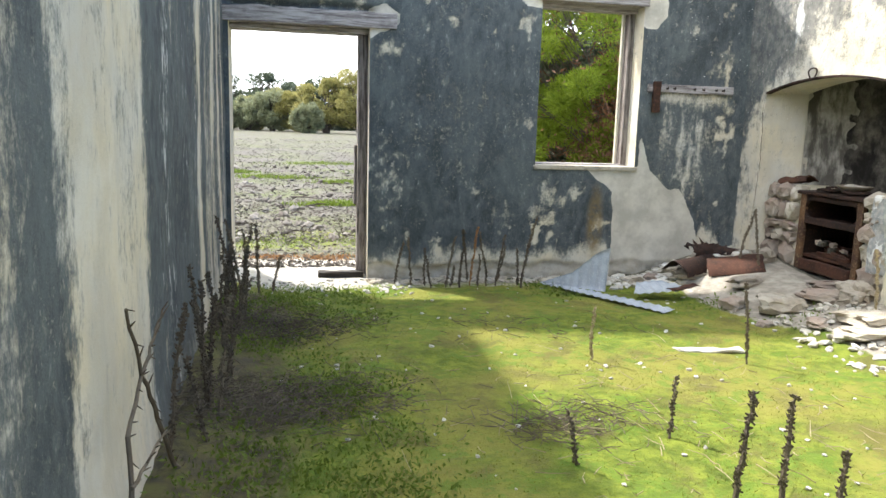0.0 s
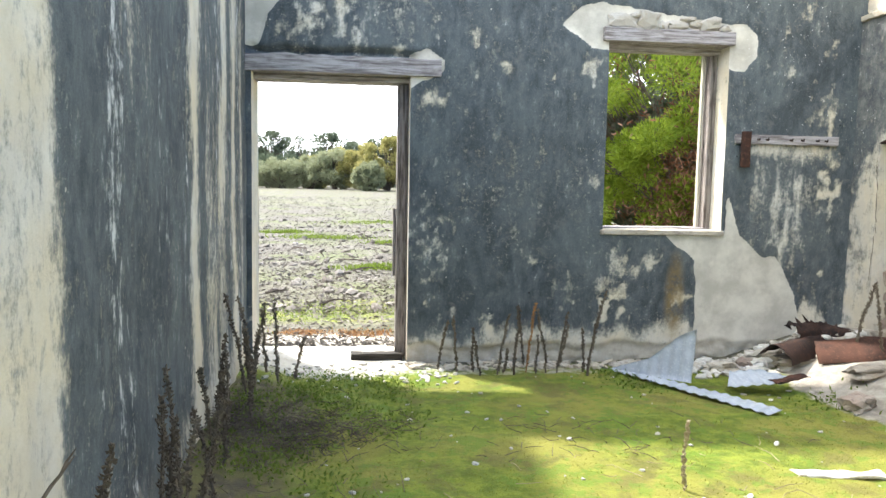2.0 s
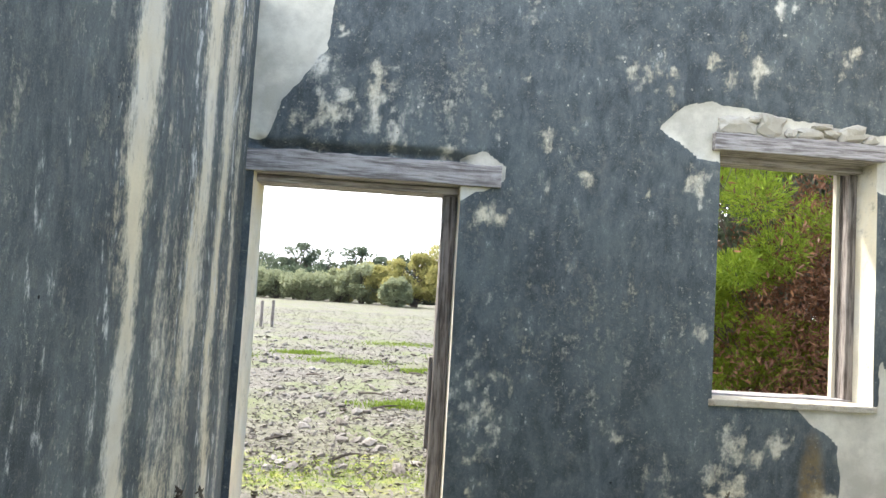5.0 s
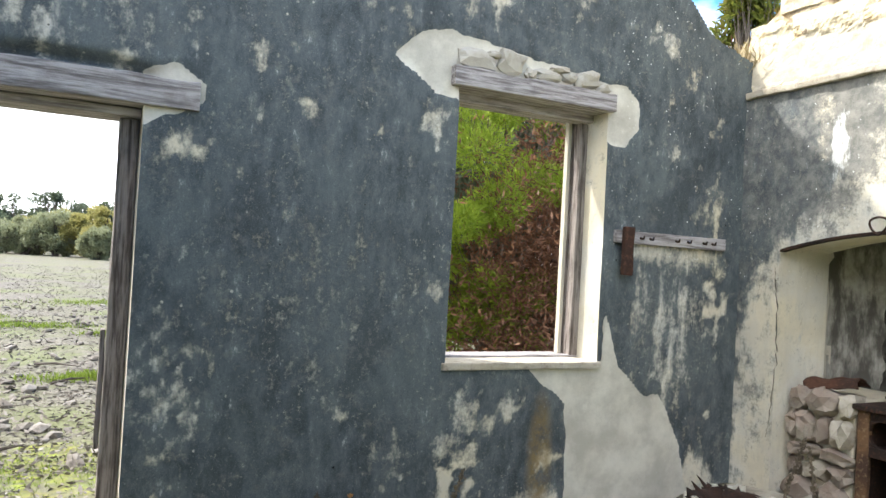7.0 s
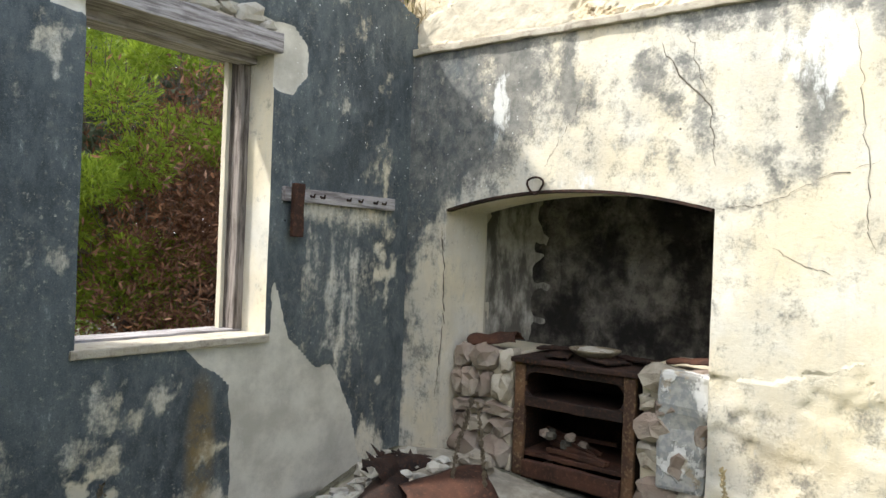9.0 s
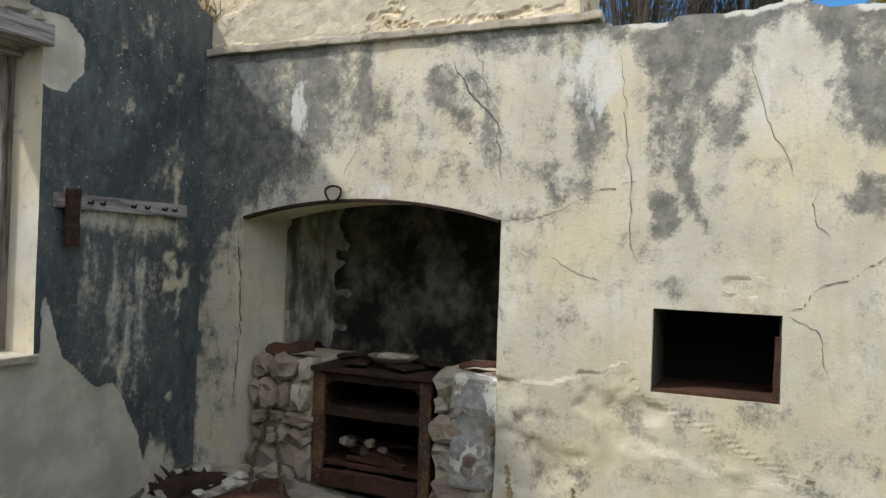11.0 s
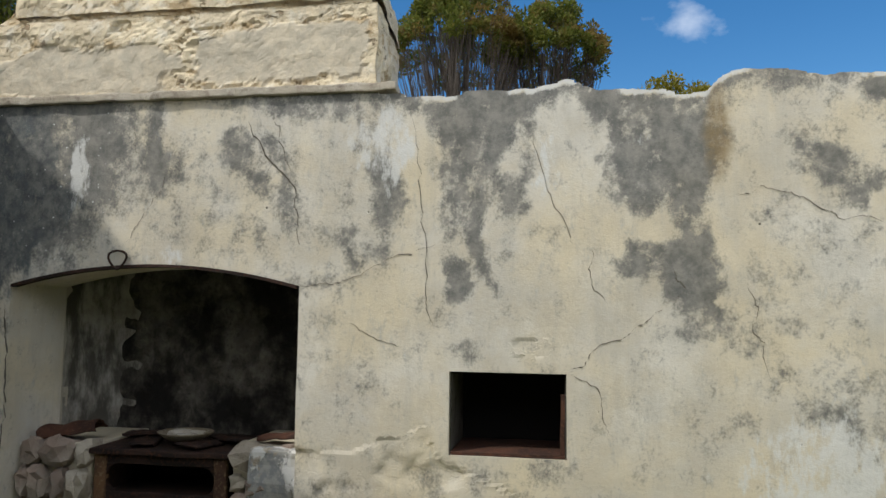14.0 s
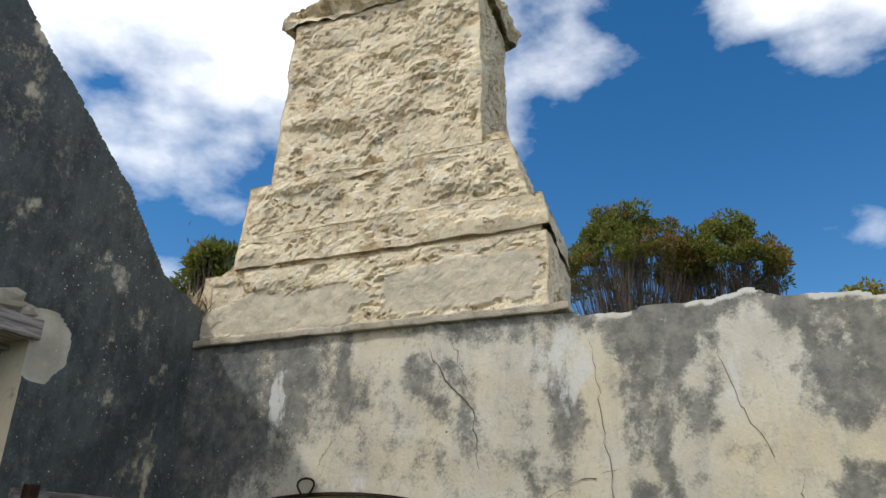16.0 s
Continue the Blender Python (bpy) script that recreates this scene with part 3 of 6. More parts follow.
def north_masks(x, z):
    f1, f2 = fbm(x * 3, z * 3, 1) - 0.5, fbm(x * 11, z * 11, 2) - 0.5
    f3 = fbm(x * 21, z * 18, 5, 2) - 0.5
    wob = f1 * 0.16 + f2 * 0.10 + f3 * 0.05
    fallen = poly(x, z, [(3.30, .985), (3.76, 1.0), (3.78, 1.3), (3.9, .96), (4.08, .80), (4.2, .80), (4.36, .52), (4.47, .2), (4.47, -.2), (3.56, -.2), (3.58, .42), (3.55, .76), (3.42, .86)])
    fallen = np.maximum(fallen, poly(x, z, [(2.48, 2.46), (2.60, 2.58), (2.78, 2.62), (3.3, 2.56), (3.74, 2.50), (3.86, 2.52), (3.95, 2.44), (3.95, 2.28), (3.86, 2.18), (3.74, 2.2), (3.74, 2.42), (2.84, 2.45), (2.84, 2.28), (2.70, 2.32)]))
    fallen = np.maximum(fallen, poly(x, z, [(0.1, 2.22), (0.33, 2.24), (0.40, 2.44), (0.52, 2.6), (0.62, 2.74), (0.66, 3.3), (0.1, 3.3)]))
    fallen = np.maximum(fallen, poly(x, z, [(1.37, 1.97), (1.48, 2.03), (1.63, 2.10), (1.62, 2.17), (1.5, 2.26), (1.37, 2.2)]))
    bare = step(-0.012, 0.012, fallen + wob * 0.28)
    foot = step(0.02, -0.02, z - 0.125 - 0.09 * (fbm(x * 4, x * 0, 7) - 0.5) - f2 * 0.06) * step(1.36, 1.42, x)
    bare = np.maximum(bare, 0.85 * foot)
    strip = poly(x, z, [(3.94, 1.66), (4.64, 1.66), (4.64, 1.50), (4.5, 1.56), (4.3, 1.53), (4.1, 1.57), (3.94, 1.57)])
    drips = fbm(x * 17, z * 1.4, 3) - 0.5
    pale = np.maximum(strip + wob * 0.5, np.maximum(blob(x, z, 4.2, 1.14, 0.17, 0.34) * 0.07 + drips * 0.28 + wob * 0.5 - 0.02, blob(x, z, 4.02, 1.16, 0.1, 0.25) * 0.05 + drips * 0.2 + wob * 0.4 - 0.03))
    pale = np.maximum(pale, np.where(x > 1.3, (wall_foot(x) - z) * 0.9 + f3 * 0.04, -1.0))
    for cx, cz, rx, rz in NORTH_PALE:
        pale = np.maximum(pale, blob(x + f2 * 0.10, z + f1 * 0.08, cx, cz, rx * 1.3, rz * 1.3) * 0.10 + f3 * 0.30 - 0.03)
    high = step(2.0, 2.7, z)
    pale = np.maximum(pale, fbm(x * 7, z * 6, 5) - 0.76 + 0.13 * high * step(0.40, 0.6, fbm(x * 1.6, z * 1.6, 7)) + 0.03 * step(0.9, 0.5, z))
    dark = 0.95 - step(-0.10, 0.10, pale) * np.where(z < 0.5, 0.72, np.where((x > 3.9) & (z < 1.7), 0.62, 0.48))
    dark = dark - 0.16 * step(0.35, 0.7, fbm(x * 1.1, z * 0.8, 4)) - 0.12 * np.clip(blob(x, z, 2.3, 1.3, 0.6, 0.7), 0, 1) - 0.18 * high * step(0.42, 0.62, fbm(x * 2.2, z * 1.7, 6))
    deep = np.clip(blob(x, z, 3.1, 0.5, 0.5, 0.26) * 1.5, 0, 1) + np.clip(blob(x, z, 4.68, 1.0, 0.14, 0.9) * 1.5, 0, 1)
    dark = np.where(pale < -0.03, dark + 0.2 * deep, dark)
    ochre = np.clip(blob(x, z, 3.40, 0.48, 0.09, 0.40) * 1.6, 0, 0.85) + 0.25 * foot
    dots = np.clip(step(3.7, 3.9, x) * step(1.4, 1.8, z) + 0.12, 0, 1)
    return dict(dark=dark, bare=bare, grey=0 * x, white=0 * x, ochre=ochre, dots=dots, foot=foot)


def north_relief(x, z):
    m = north_masks(x, z)
    crumbled = m["foot"] * (0.022 + 0.05 * np.abs(fbm(x * 9, z * 14, 3) - 0.5) * 2)
    split = np.exp(-((z - 2.20 - 0.035 * (fbm(x * 5, x * 0, 2) - 0.5) * 2) / 0.022) ** 2) * step(0.22, 0.3, x) * step(1.45, 1.35, x)
    return 0.012 * (fbm(x * 1.5, z * 1.5, 4, 4) - 0.5) + 0.006 * (fbm(x * 7, z * 7, 6, 2) - 0.5) - 0.011 * m["bare"] * (1 - m["foot"]) - 0.003 * (1 - m["dark"]) - crumbled - 0.07 * split


wall_north = wall("wall_north", (0, NORTH, 0), (1, 0, 0), (0, -1, 0), -0.15, 5.5, gable,
                  [(0.29, 1.385, -0.2, 2.06, 0), (2.82, 3.74, 0.985, 2.40, 0)], 0.36, 0.018, north_relief, north_masks,
                  "gable wall with flaking slate-blue limewash over cream plaster")


def east_top(y):
    y = np.asarray(y, float)
    rag = 0.018 * (fbm(y * 5, y * 0, 2) - 0.5) * 2 + 0.03 * (fbm(y * 14, y * 0 + 9, 5) - 0.5)
    line = np.interp(y, [1.5, 2.54, 2.72, 2.88, 2.97, 3.05, 3.18, 3.35, 3.49, 3.64, 3.79, 4.02, 4.2, 4.4], [2.58, 2.57, 2.60, 2.615, 2.59, 2.51, 2.515, 2.535, 2.55, 2.60, 2.555, 2.56, 2.545, 2.56])
    return np.where(y > 4.5, 2.57 + 0.02 * (y - 4.5), line + rag)


# dark stains on the cream wall: along, up, half width, half height, strength
EAST_STAINS = [(3.13, 2.25, .13, .26, .95), (3.32, 2.16, .14, .13, .75), (3.32, 2.42, .14, .14, .45), (3.12, 1.74, .10, .18, .95), (3.30, 1.82, .14, .08, .75), (3.10, 1.53, .05, .10, .6),
               (4.12, 1.69, .055, .10, .9), (4.47, 2.06, .08, .15, .7), (4.56, 1.88, .10, .12, .4), (4.16, 2.05, .06, .30, .4), (4.05, 2.44, .2, .13, .6), (3.86, 2.10, .07, .10, .5)]
EAST_MOTTLES = [(5.84, 2.33, .12, .07, .7), (5.68, 2.29, .07, .09, .5), (5.22, 2.34, .10, .09, .65), (5.08, 2.26, .08, .14, .6), (4.92, 2.12, .07, .16, .4), (5.3, 2.05, .28, .26, .26),
                (2.60, 2.20, .13, .07, .45), (2.45, 2.10, .12, .07, .45), (2.74, 2.0, .1, .07, .3), (4.10, 1.37, .11, .05, .4), (2.2, 1.2, .5, .14, .3), (2.62, 1.25, .16, .13, .35)]


def lost_plaster(y, z):
    """1 where the top coat has come off the foot of the wall."""
    brink = np.interp(y, [2.5, 3.4, 4.18, 4.28, 4.38, 4.59, 4.83, 6.0], [0.40, 0.58, 0.90, 1.06, 1.0, 0.935, 0.92, 0.9]) + 0.06 * (fbm(y * 9, z * 5, 6) - 0.5)
    scar = 0.8 * step(-0.1, 0.4, blob(y, z, 3.80, 1.40, 0.10, 0.05))
    return np.maximum(step(0.0, 0.018, brink - z) * step(6.4, 6.2, y), scar)


def east_masks(y, z):
    f1, f2 = fbm(y * 3, z * 3, 3) - 0.5, fbm(y * 9, z * 9, 4) - 0.5
    f3 = fbm(y * 21, z * 18, 6, 2) - 0.5
    grey = np.full(np.shape(y), -0.6)
    for cy, cz, ry, rz, strength in EAST_STAINS + EAST_MOTTLES:
        near = blob(y + f2 * 0.16 + f1 * 0.05, z + f1 * 0.16 + f2 * 0.1, cy, cz, ry * 1.35, rz * 1.35)
        grey = np.maximum(grey, strength * (step(-0.25, 0.55, near + f3 * 0.5) * 1.15 - 0.1))
    bend = np.interp(z, [1.5, 1.6, 1.7, 1.88, 2.08, 2.52], [3.90, 3.93, 3.98, 4.05, 4.03, 3.94])
    run = np.exp(-((y + f2 * 0.05 - bend) / np.interp(z, [1.5, 1.9, 2.5], [0.02, 0.035, 0.06])) ** 2) * step(1.5, 1.75, z)
    grey = np.maximum(grey, 0.85 * run + f3 * 0.3)
    under = step(0.16, 0.0, east_top(y) - z + f1 * 0.12 + 0.10 * (fbm(y * 8, z * 1.5, 1) - 0.6))
    grey = np.maximum(grey, under * (0.30 + 0.75 * step(0.38, 0.62, fbm(y * 2.3, y * 0 + 3, 5))) * step(6.5, 4.6, y + 0.3))
    edge = 6.00 + 0.10 * np.sin(5 * z) - 0.20 * step(1.8, 2.4, z) + f1 * 0.35
    slate = np.interp(z, [0.4, 0.9, 1.1, 1.5, 1.75, 2.1, 2.6], [6.70, 6.60, 6.66, 6.52, 6.30, 6.05, 6.20]) + f1 * 0.35 + f2 * 0.2
    dark = 0.72 * step(-0.16, 0.16, y - slate + f3 * 0.2)
    grey = np.maximum(grey, 0.55 * step(-0.35, 0.10, y - edge) * step(1.5, 1.9, z + f1 * 0.3))
    runs = fbm(y * 8, z * 0.8, 7)
    grey = grey + 1.8 * np.clip(runs - 0.44, 0, 1) * step(1.5, 2.4, z) + 1.2 * np.clip(fbm(y * 4, z * 4, 1) - 0.5, 0, 1)
    haze = step(3.1, 2.2, y + f1 * 1.4 + f2 * 0.5) * step(1.6, 0.8, z + f1 * 1.0 + f2 * 0.4) * 0.72
    white = np.clip(blob(y + f2 * 0.06, z, 6.04, 2.26, 0.07, 0.26) * 1.4, 0, 0.8) + haze + np.clip(blob(y + f2 * 0.2, z, 4.45, 2.32, 0.22, 0.26) * 1.2, 0, 0.6) + np.clip(blob(y + f2 * 0.1, z, 3.72, 2.2, 0.08, 0.3) * 1.1, 0, 0.55)
    white = white + np.clip(blob(y, z, 5.55, 1.80, 0.12, 0.07), 0, 0.6)
    crest = step(0.035, 0.01, east_top(y) - z) * step(4.4, 4.2, y) * step(0.42, 0.55, fbm(y * 3, y * 0 + 1, 4))
    white = white + 0.9 * crest
    grey = grey * (1 - crest)
    ochre = np.clip(blob(y + f2 * 0.05, z, 3.0, 2.33, 0.07, 0.26) * 1.6, 0, 0.75) + 0.3 * np.clip(blob(y, z, 4.5, 0.6, 0.4, 0.3), 0, 1)
    return dict(dark=dark, bare=0 * y, grey=grey, white=white, ochre=ochre, dots=np.clip(step(5.7, 6.1, y) * step(1.2, 1.6, z), 0, 1), flake=lost_plaster(y, z))


def east_relief(y, z):
    d = 0.014 * (fbm(y * 1.3, z * 1.3, 2, 4) - 0.5) + 0.005 * (fbm(y * 7, z * 7, 1, 2) - 0.5)
    lost = lost_plaster(y, z)
    plate = fbm(y * 2.6 + 3, z * 3.6, 5, 4)
    rough = 0.015 * (fbm(y * 4, z * 5, 7, 3) - 0.5) + 0.011 * step(0.44, 0.47, plate) + 0.010 * step(0.55, 0.58, plate) - 0.010
    return d + lost * step(1.25, 1.2, z) * (rough - 0.012)


wall_east = wall("wall_east", (EAST, 0, 0), (0, 1, 0), (-1, 0, 0), SOUTH - 0.3, NORTH, east_top,
                 [(4.87, 6.38, 0.02, 1.665, 0.10), (3.645, 4.158, 0.925, 1.29, 0)], 0.42, 0.018, east_relief, east_masks,
                 "cream plastered wall with grey stains, cracks and a ragged top")


def west_masks(y, z):
    f1, f2 = fbm(y * 9, z * 0.5, 4) - 0.5, fbm(y * 3, z * 1.5, 2) - 0.5
    f3 = fbm(y * 14, z * 6, 6) - 0.5
    yy = y + f2 * 0.16 + 0.05 * np.sin(z * 1.9 + y)
    cream = step(2.25, 2.55, yy + f1 * 0.3) * step(3.46, 3.24, yy + f1 * 0.12) * 0.95
    cream = cream - 0.5 * np.clip(blob(yy, z, 2.75, 1.7, 0.10, 0.5), 0, 1)
    for cy, w, a in ((5.07, 0.10, 1.25), (5.45, 0.14, 0.55), (5.78, 0.16, 0.95), (6.16, 0.13, 1.0), (6.45, 0.06, 0.6), (4.1, 0.10, 0.30), (1.95, 0.14, 0.5), (1.3, 0.3, 0.5)):
        fade = 0.35 + 1.0 * fbm(z * 1.1, cy * 5 + y * 2, 5)
        if cy == 5.07:
            fade = 0.85
        elif cy == 4.1:
            fade = step(1.4, 2.0, z)
        cream = np.maximum(cream, a * np.exp(-((yy - cy) / (w * (0.6 + 0.9 * vnoise(z * 1.3, cy * 7, 3)))) ** 2) * fade)
    cream = cream + f1 * np.where(y > 4.9, 1.1, 0.55) + f2 * 0.5 + f3 * 0.35 + 0.04
    dark = np.clip(0.86 - cream * 0.78, 0.04, 1)
    foot = step(0.30, 0.12, z + f1 * 0.25)
    dark = dark * (1 - 0.6 * foot * step(4.2, 5.0, y))
    white = np.clip((fbm(y * 10, z * 0.7, 6) - 0.58) * 2.2, 0, 0.4)
    return dict(dark=dark, bare=0 * y, grey=-0.35 + 0.6 * (fbm(y * 6, z * 2, 6) - 0.5), white=white, ochre=0.12 * foot, dots=0 * y)


def west_relief(y, z):
    foot = step(0.35, 0.0, z)
    return 0.03 * (fbm(y * 1.1, z * 1.1, 5, 4) - 0.5) + 0.006 * (fbm(y * 7, z * 4, 1, 2) - 0.5) + foot * 0.035 * fbm(y * 6, z * 6, 3)


wall_west = wall("wall_west", (WEST, 0, 0), (0, 1, 0), (1, 0, 0), SOUTH - 0.3, NORTH, lambda y: 3.0 + 0.06 * (fbm(np.asarray(y) * 4, np.asarray(y) * 0, 1) - 0.5), [], 0.36, 0.025,
                 west_relief, west_masks, "plaster wall streaked with slate-blue and cream limewash")
wall_south = wall("wall_south", (0, SOUTH, 0), (1, 0, 0), (0, 1, 0), WEST, EAST, lambda x: 2.7 + 0.05 * (fbm(np.asarray(x) * 4, np.asarray(x) * 0, 1) - 0.5), [(1.2, 2.1, -0.2, 2.05, 0)], 0.36, 0.06,
                  lambda x, z: 0.01 * (fbm(x * 2, z * 2, 1) - 0.5), lambda x, z: dict(dark=0.8 * step(0.4, 0.5, fbm(x, z, 2)), bare=0 * x, grey=0 * x, white=0 * x, ochre=0 * x, dots=0 * x),
                  "plain plastered wall with a doorway")


# ---- ground ----
def ground_height(x, y):
    room = step(WEST - 0.3, WEST, x) * step(EAST + 0.4, EAST, x) * step(SOUTH - 0.3, SOUTH, y) * step(NORTH + 0.4, NORTH + 0.1, y)
    h = 0.05 * (fbm(x * 1.2, y * 1.2, 1) - 0.5) + 0.03 * (fbm(x * 6, y * 6, 2) - 0.5)
    mound = 0.20 * step(1.0, 0.05, np.hypot((x - 4.75) * 0.95, (y - 5.75) * 0.62)) + 0.16 * step(1.0, 0.1, np.hypot(x - 4.6, y - 6.6))
    mound = mound + 0.07 * step(0.5, 0.0, np.abs(x - WEST)) + 0.10 * step(0.9, 0.1, np.hypot(x - 4.7, (y - 4.3) * 0.7))
    far = np.hypot(x - 2, y - 3)
    outside = 0.10 * (fbm(x * 0.25, y * 0.25, 3) - 0.5) * step(8, 20, far) + 0.06 * (fbm(x * 2.2, y * 2.2, 5) - 0.5) * step(7, 9, y)
    return np.where(room > 0.5, h + mound, h * 0.6 + outside * step(3000, 60, far) - 0.01)


def axis_lines(a, b, fine, reach):
    lines, gap, lo, hi = list(np.arange(a, b, fine)), fine, a, b
    while hi < reach:
        gap *= 1.16
        lo, hi = lo - gap, hi + gap
        lines += [lo, hi]
    return np.array(sorted(lines))


gx, gy = axis_lines(0.0, 5.2, 0.035, 3000), axis_lines(1.8, 8.5, 0.035, 3000)
gxx, gyy = np.meshgrid(gx, gy, indexing="ij")
gzz = ground_height(gxx, gyy)
gi = np.arange(gxx.size).reshape(gxx.shape)
ground_mesh = quick_mesh("ground", np.stack([gxx, gyy, gzz], -1).reshape(-1, 3), np.stack([gi[:-1, :-1], gi[1:, :-1], gi[1:, 1:], gi[:-1, 1:]], -1).reshape(-1, 4), GROUND)
in_room = step(NORTH + 0.05, NORTH - 0.15, gyy) * step(WEST - 0.1, WEST, gxx) * step(EAST + 0.1, EAST, gxx) * step(-2, -1.6, gyy)
near_hearth = np.maximum(step(1.0, 0.75, np.hypot((gxx - 4.75), (gyy - 5.6) * 0.7)), step(0.5, 0.3, np.hypot((gxx - 4.6) * 0.9, (gyy - 4.3) * 0.6)))
near_hearth = np.maximum(near_hearth, step(0.3, 0.1, NORTH - gyy + 0.0 * gxx) * step(2.9, 3.3, gxx)) * in_room
door_mat = np.maximum(step(0.75, 0.35, np.hypot((gxx - 0.85) * 0.7, gyy - 6.75)), 0.75 * step(0.25, 0.1, np.abs(gyy - 6.45)) * step(3.0, 2.6, gxx)) * step(WEST - .4, WEST, gxx)
out_sand = step(0.9, 0.3, np.hypot((gxx - 0.9) * 0.5, gyy - 7.2)) + 0.62 * step(1.5, 0.5, np.abs(gyy - 24) / 2.5 + np.abs(gxx + 4.2) / 3.5)
out_green = 0.48 * step(1.2, 0.5, np.abs(gyy - 8.9)) * step(7.2, 7.6, gyy)
side_soil = step(0.85, 0.25, gxx - WEST + 0.25 * (fbm(gxx * 3, gyy * 3, 2) - 0.5)) * in_room * step(6.3, 5.9, gyy)
for key, values in (("moss", np.maximum(in_room, out_green)), ("sand", np.maximum(door_mat * 0.62, out_sand * 0.8)), ("earth", near_hearth), ("soil", side_soil * 0.95)):
    ground_mesh.attributes.new(key, "FLOAT", "POINT").data.foreach_set("value", np.clip(values, 0, 1).astype(np.float32).ravel())
ground_mesh.polygons.foreach_set("use_smooth", [True] * len(ground_mesh.polygons))
ground = tagged(new("ground", ground_mesh), "mossy room floor running out to a bare field of grey litter", "ground", kind="structure")


def empty(name, place=(0, 0, 0)):
    ob = new(name)
    ob.location = place
    return ob


# ---- door and window frames ----
def ragged_beam(x0, x1, y0, y1, z0, z1, seed, ragged=0.02):
    """A weathered beam along x with a splintered upper edge."""
    bm = box((x0, y0, z0), (x1, y1, z1), 0.006, 0.004, 28, seed)
    for v in bm.verts:
        if v.co.z > (z0 + z1) / 2:
            v.co.z += (noise.noise((v.co.x * 5, seed, 0)) + 0.4 * noise.noise((v.co.x * 17, seed, 3))) * ragged
    return bm


door_1 = tagged(empty("door_1", (0, 0, 0)), "doorless opening with a weathered grey timber frame", "door frame", kind="structure")
part("lintel", ragged_beam(0.20, 1.60, 6.645, 6.98, 2.055, 2.175, 1), GREY_WOOD, door_1, "split grey timber lintel")
part("head_rail", box((0.29, 6.76, 2.015), (1.385, 6.95, 2.052), 0.005, 0.003, 12, 4), GREY_WOOD, door_1)
part("jamb", box((1.305, 6.80, 0.02), (1.383, 6.91, 2.012), 0.006, 0.004, 24, 2), GREY_POST, door_1, "weathered grey timber door jamb")
part("stop_strip", box((1.283, 6.84, 0.62), (1.303, 6.90, 1.12), 0.004, 0.003, 8, 3), GREY_POST, door_1)
threshold = part("threshold_plank", box((0.98, 6.74, -0.02), (1.36, 6.84, 0.055), 0.008, 0.008, 14, 5), DARK_WOOD)
tagged(threshold, "rotten dark timber threshold lying in the doorway", "plank")

window_1 = tagged(empty("window_1"), "glassless window opening with a weathered timber frame", "window", kind="structure")
part("lintel", ragged_beam(2.775, 3.765, 6.635, 6.86, 2.355, 2.45, 7, 0.012), GREY_WOOD, window_1, "grey timber lintel with flaked paint")
part("head_board", box((2.82, 6.80, 2.315), (3.74, 6.90, 2.358), 0.004, 0.003, 10, 8), GREY_WOOD, window_1)
part("head_board", box((2.82, 6.885, 2.335), (3.74, 7.01, 2.40), 0.004, 0.003, 10, 9), GREY_WOOD, window_1)
part("jamb", box((3.688, 6.85, 1.0), (3.742, 6.915, 2.315), 0.005, 0.004, 18, 10), GREY_POST, window_1, "grey window jamb with flaking paint")
part("jamb", box((3.695, 6.925, 1.0), (3.742, 7.0, 2.33), 0.005, 0.004, 18, 11), GREY_POST, window_1)
part("jamb_strip", box((3.660, 6.925, 1.0), (3.682, 6.96, 2.33), 0.003, 0.002, 14, 12), PATCH, window_1, "pale painted sash strip")
part("window_sill", box((2.80, 6.655, 0.955), (3.76, 6.86, 0.992), 0.008, 0.004, 16, 13), LIMESTONE, window_1, "pale rendered sill")
part("sill_board", box((2.82, 6.85, 0.965), (3.74, 7.0, 1.004), 0.005, 0.003, 14, 14), GREY_WOOD, window_1)

# stones laid bare over the window
random.seed(5)
for k, (cx, w, h, drop) in enumerate([(2.91, .19, .10, 0), (3.10, .15, .13, .01), (3.22, .07, .06, 0), (3.33, .17, .07, .0), (3.46, .09, .05, .02), (3.58, .16, .10, 0), (3.69, .09, .05, .0), (3.00, .08, .04, .07), (3.40, .12, .035, .06)]):
    ob = part("stone", stone((w, 0.07, h), k * 1.7 + 3, 1.0, 2), CHIP, wall_north)
    ob.location = (cx, 6.682, 2.452 + h / 2 + drop)
    ob.rotation_euler = (random.uniform(-0.1, 0.1), random.uniform(-0.2, 0.2), 0)

# ---- coat rail ----
rail = tagged(empty("coat_rail"), "weathered timber coat rail with a rusted iron strap", "coat rail")
part("board", box((3.81, 6.642, 1.645), (4.63, 6.672, 1.715), 0.005, 0.003, 14, 20), GREY_WOOD, rail)
bm = box((3.845, 6.612, 1.47), (3.915, 6.64, 1.735), 0.006, 0.004, 8, 21)
part("iron_strap", bm, RUST, rail, "rusted folded iron strap")
for k, cx in enumerate((3.98, 4.05, 4.24, 4.33, 4.45, 4.52)):
    v, f = tube([(cx, 6.645, 1.68), (cx + 0.004, 6.622, 1.675), (cx, 6.612, 1.69)], [0.009, 0.007, 0.004], 6)
    solid("peg", v, f, DARK_RUST, rail)


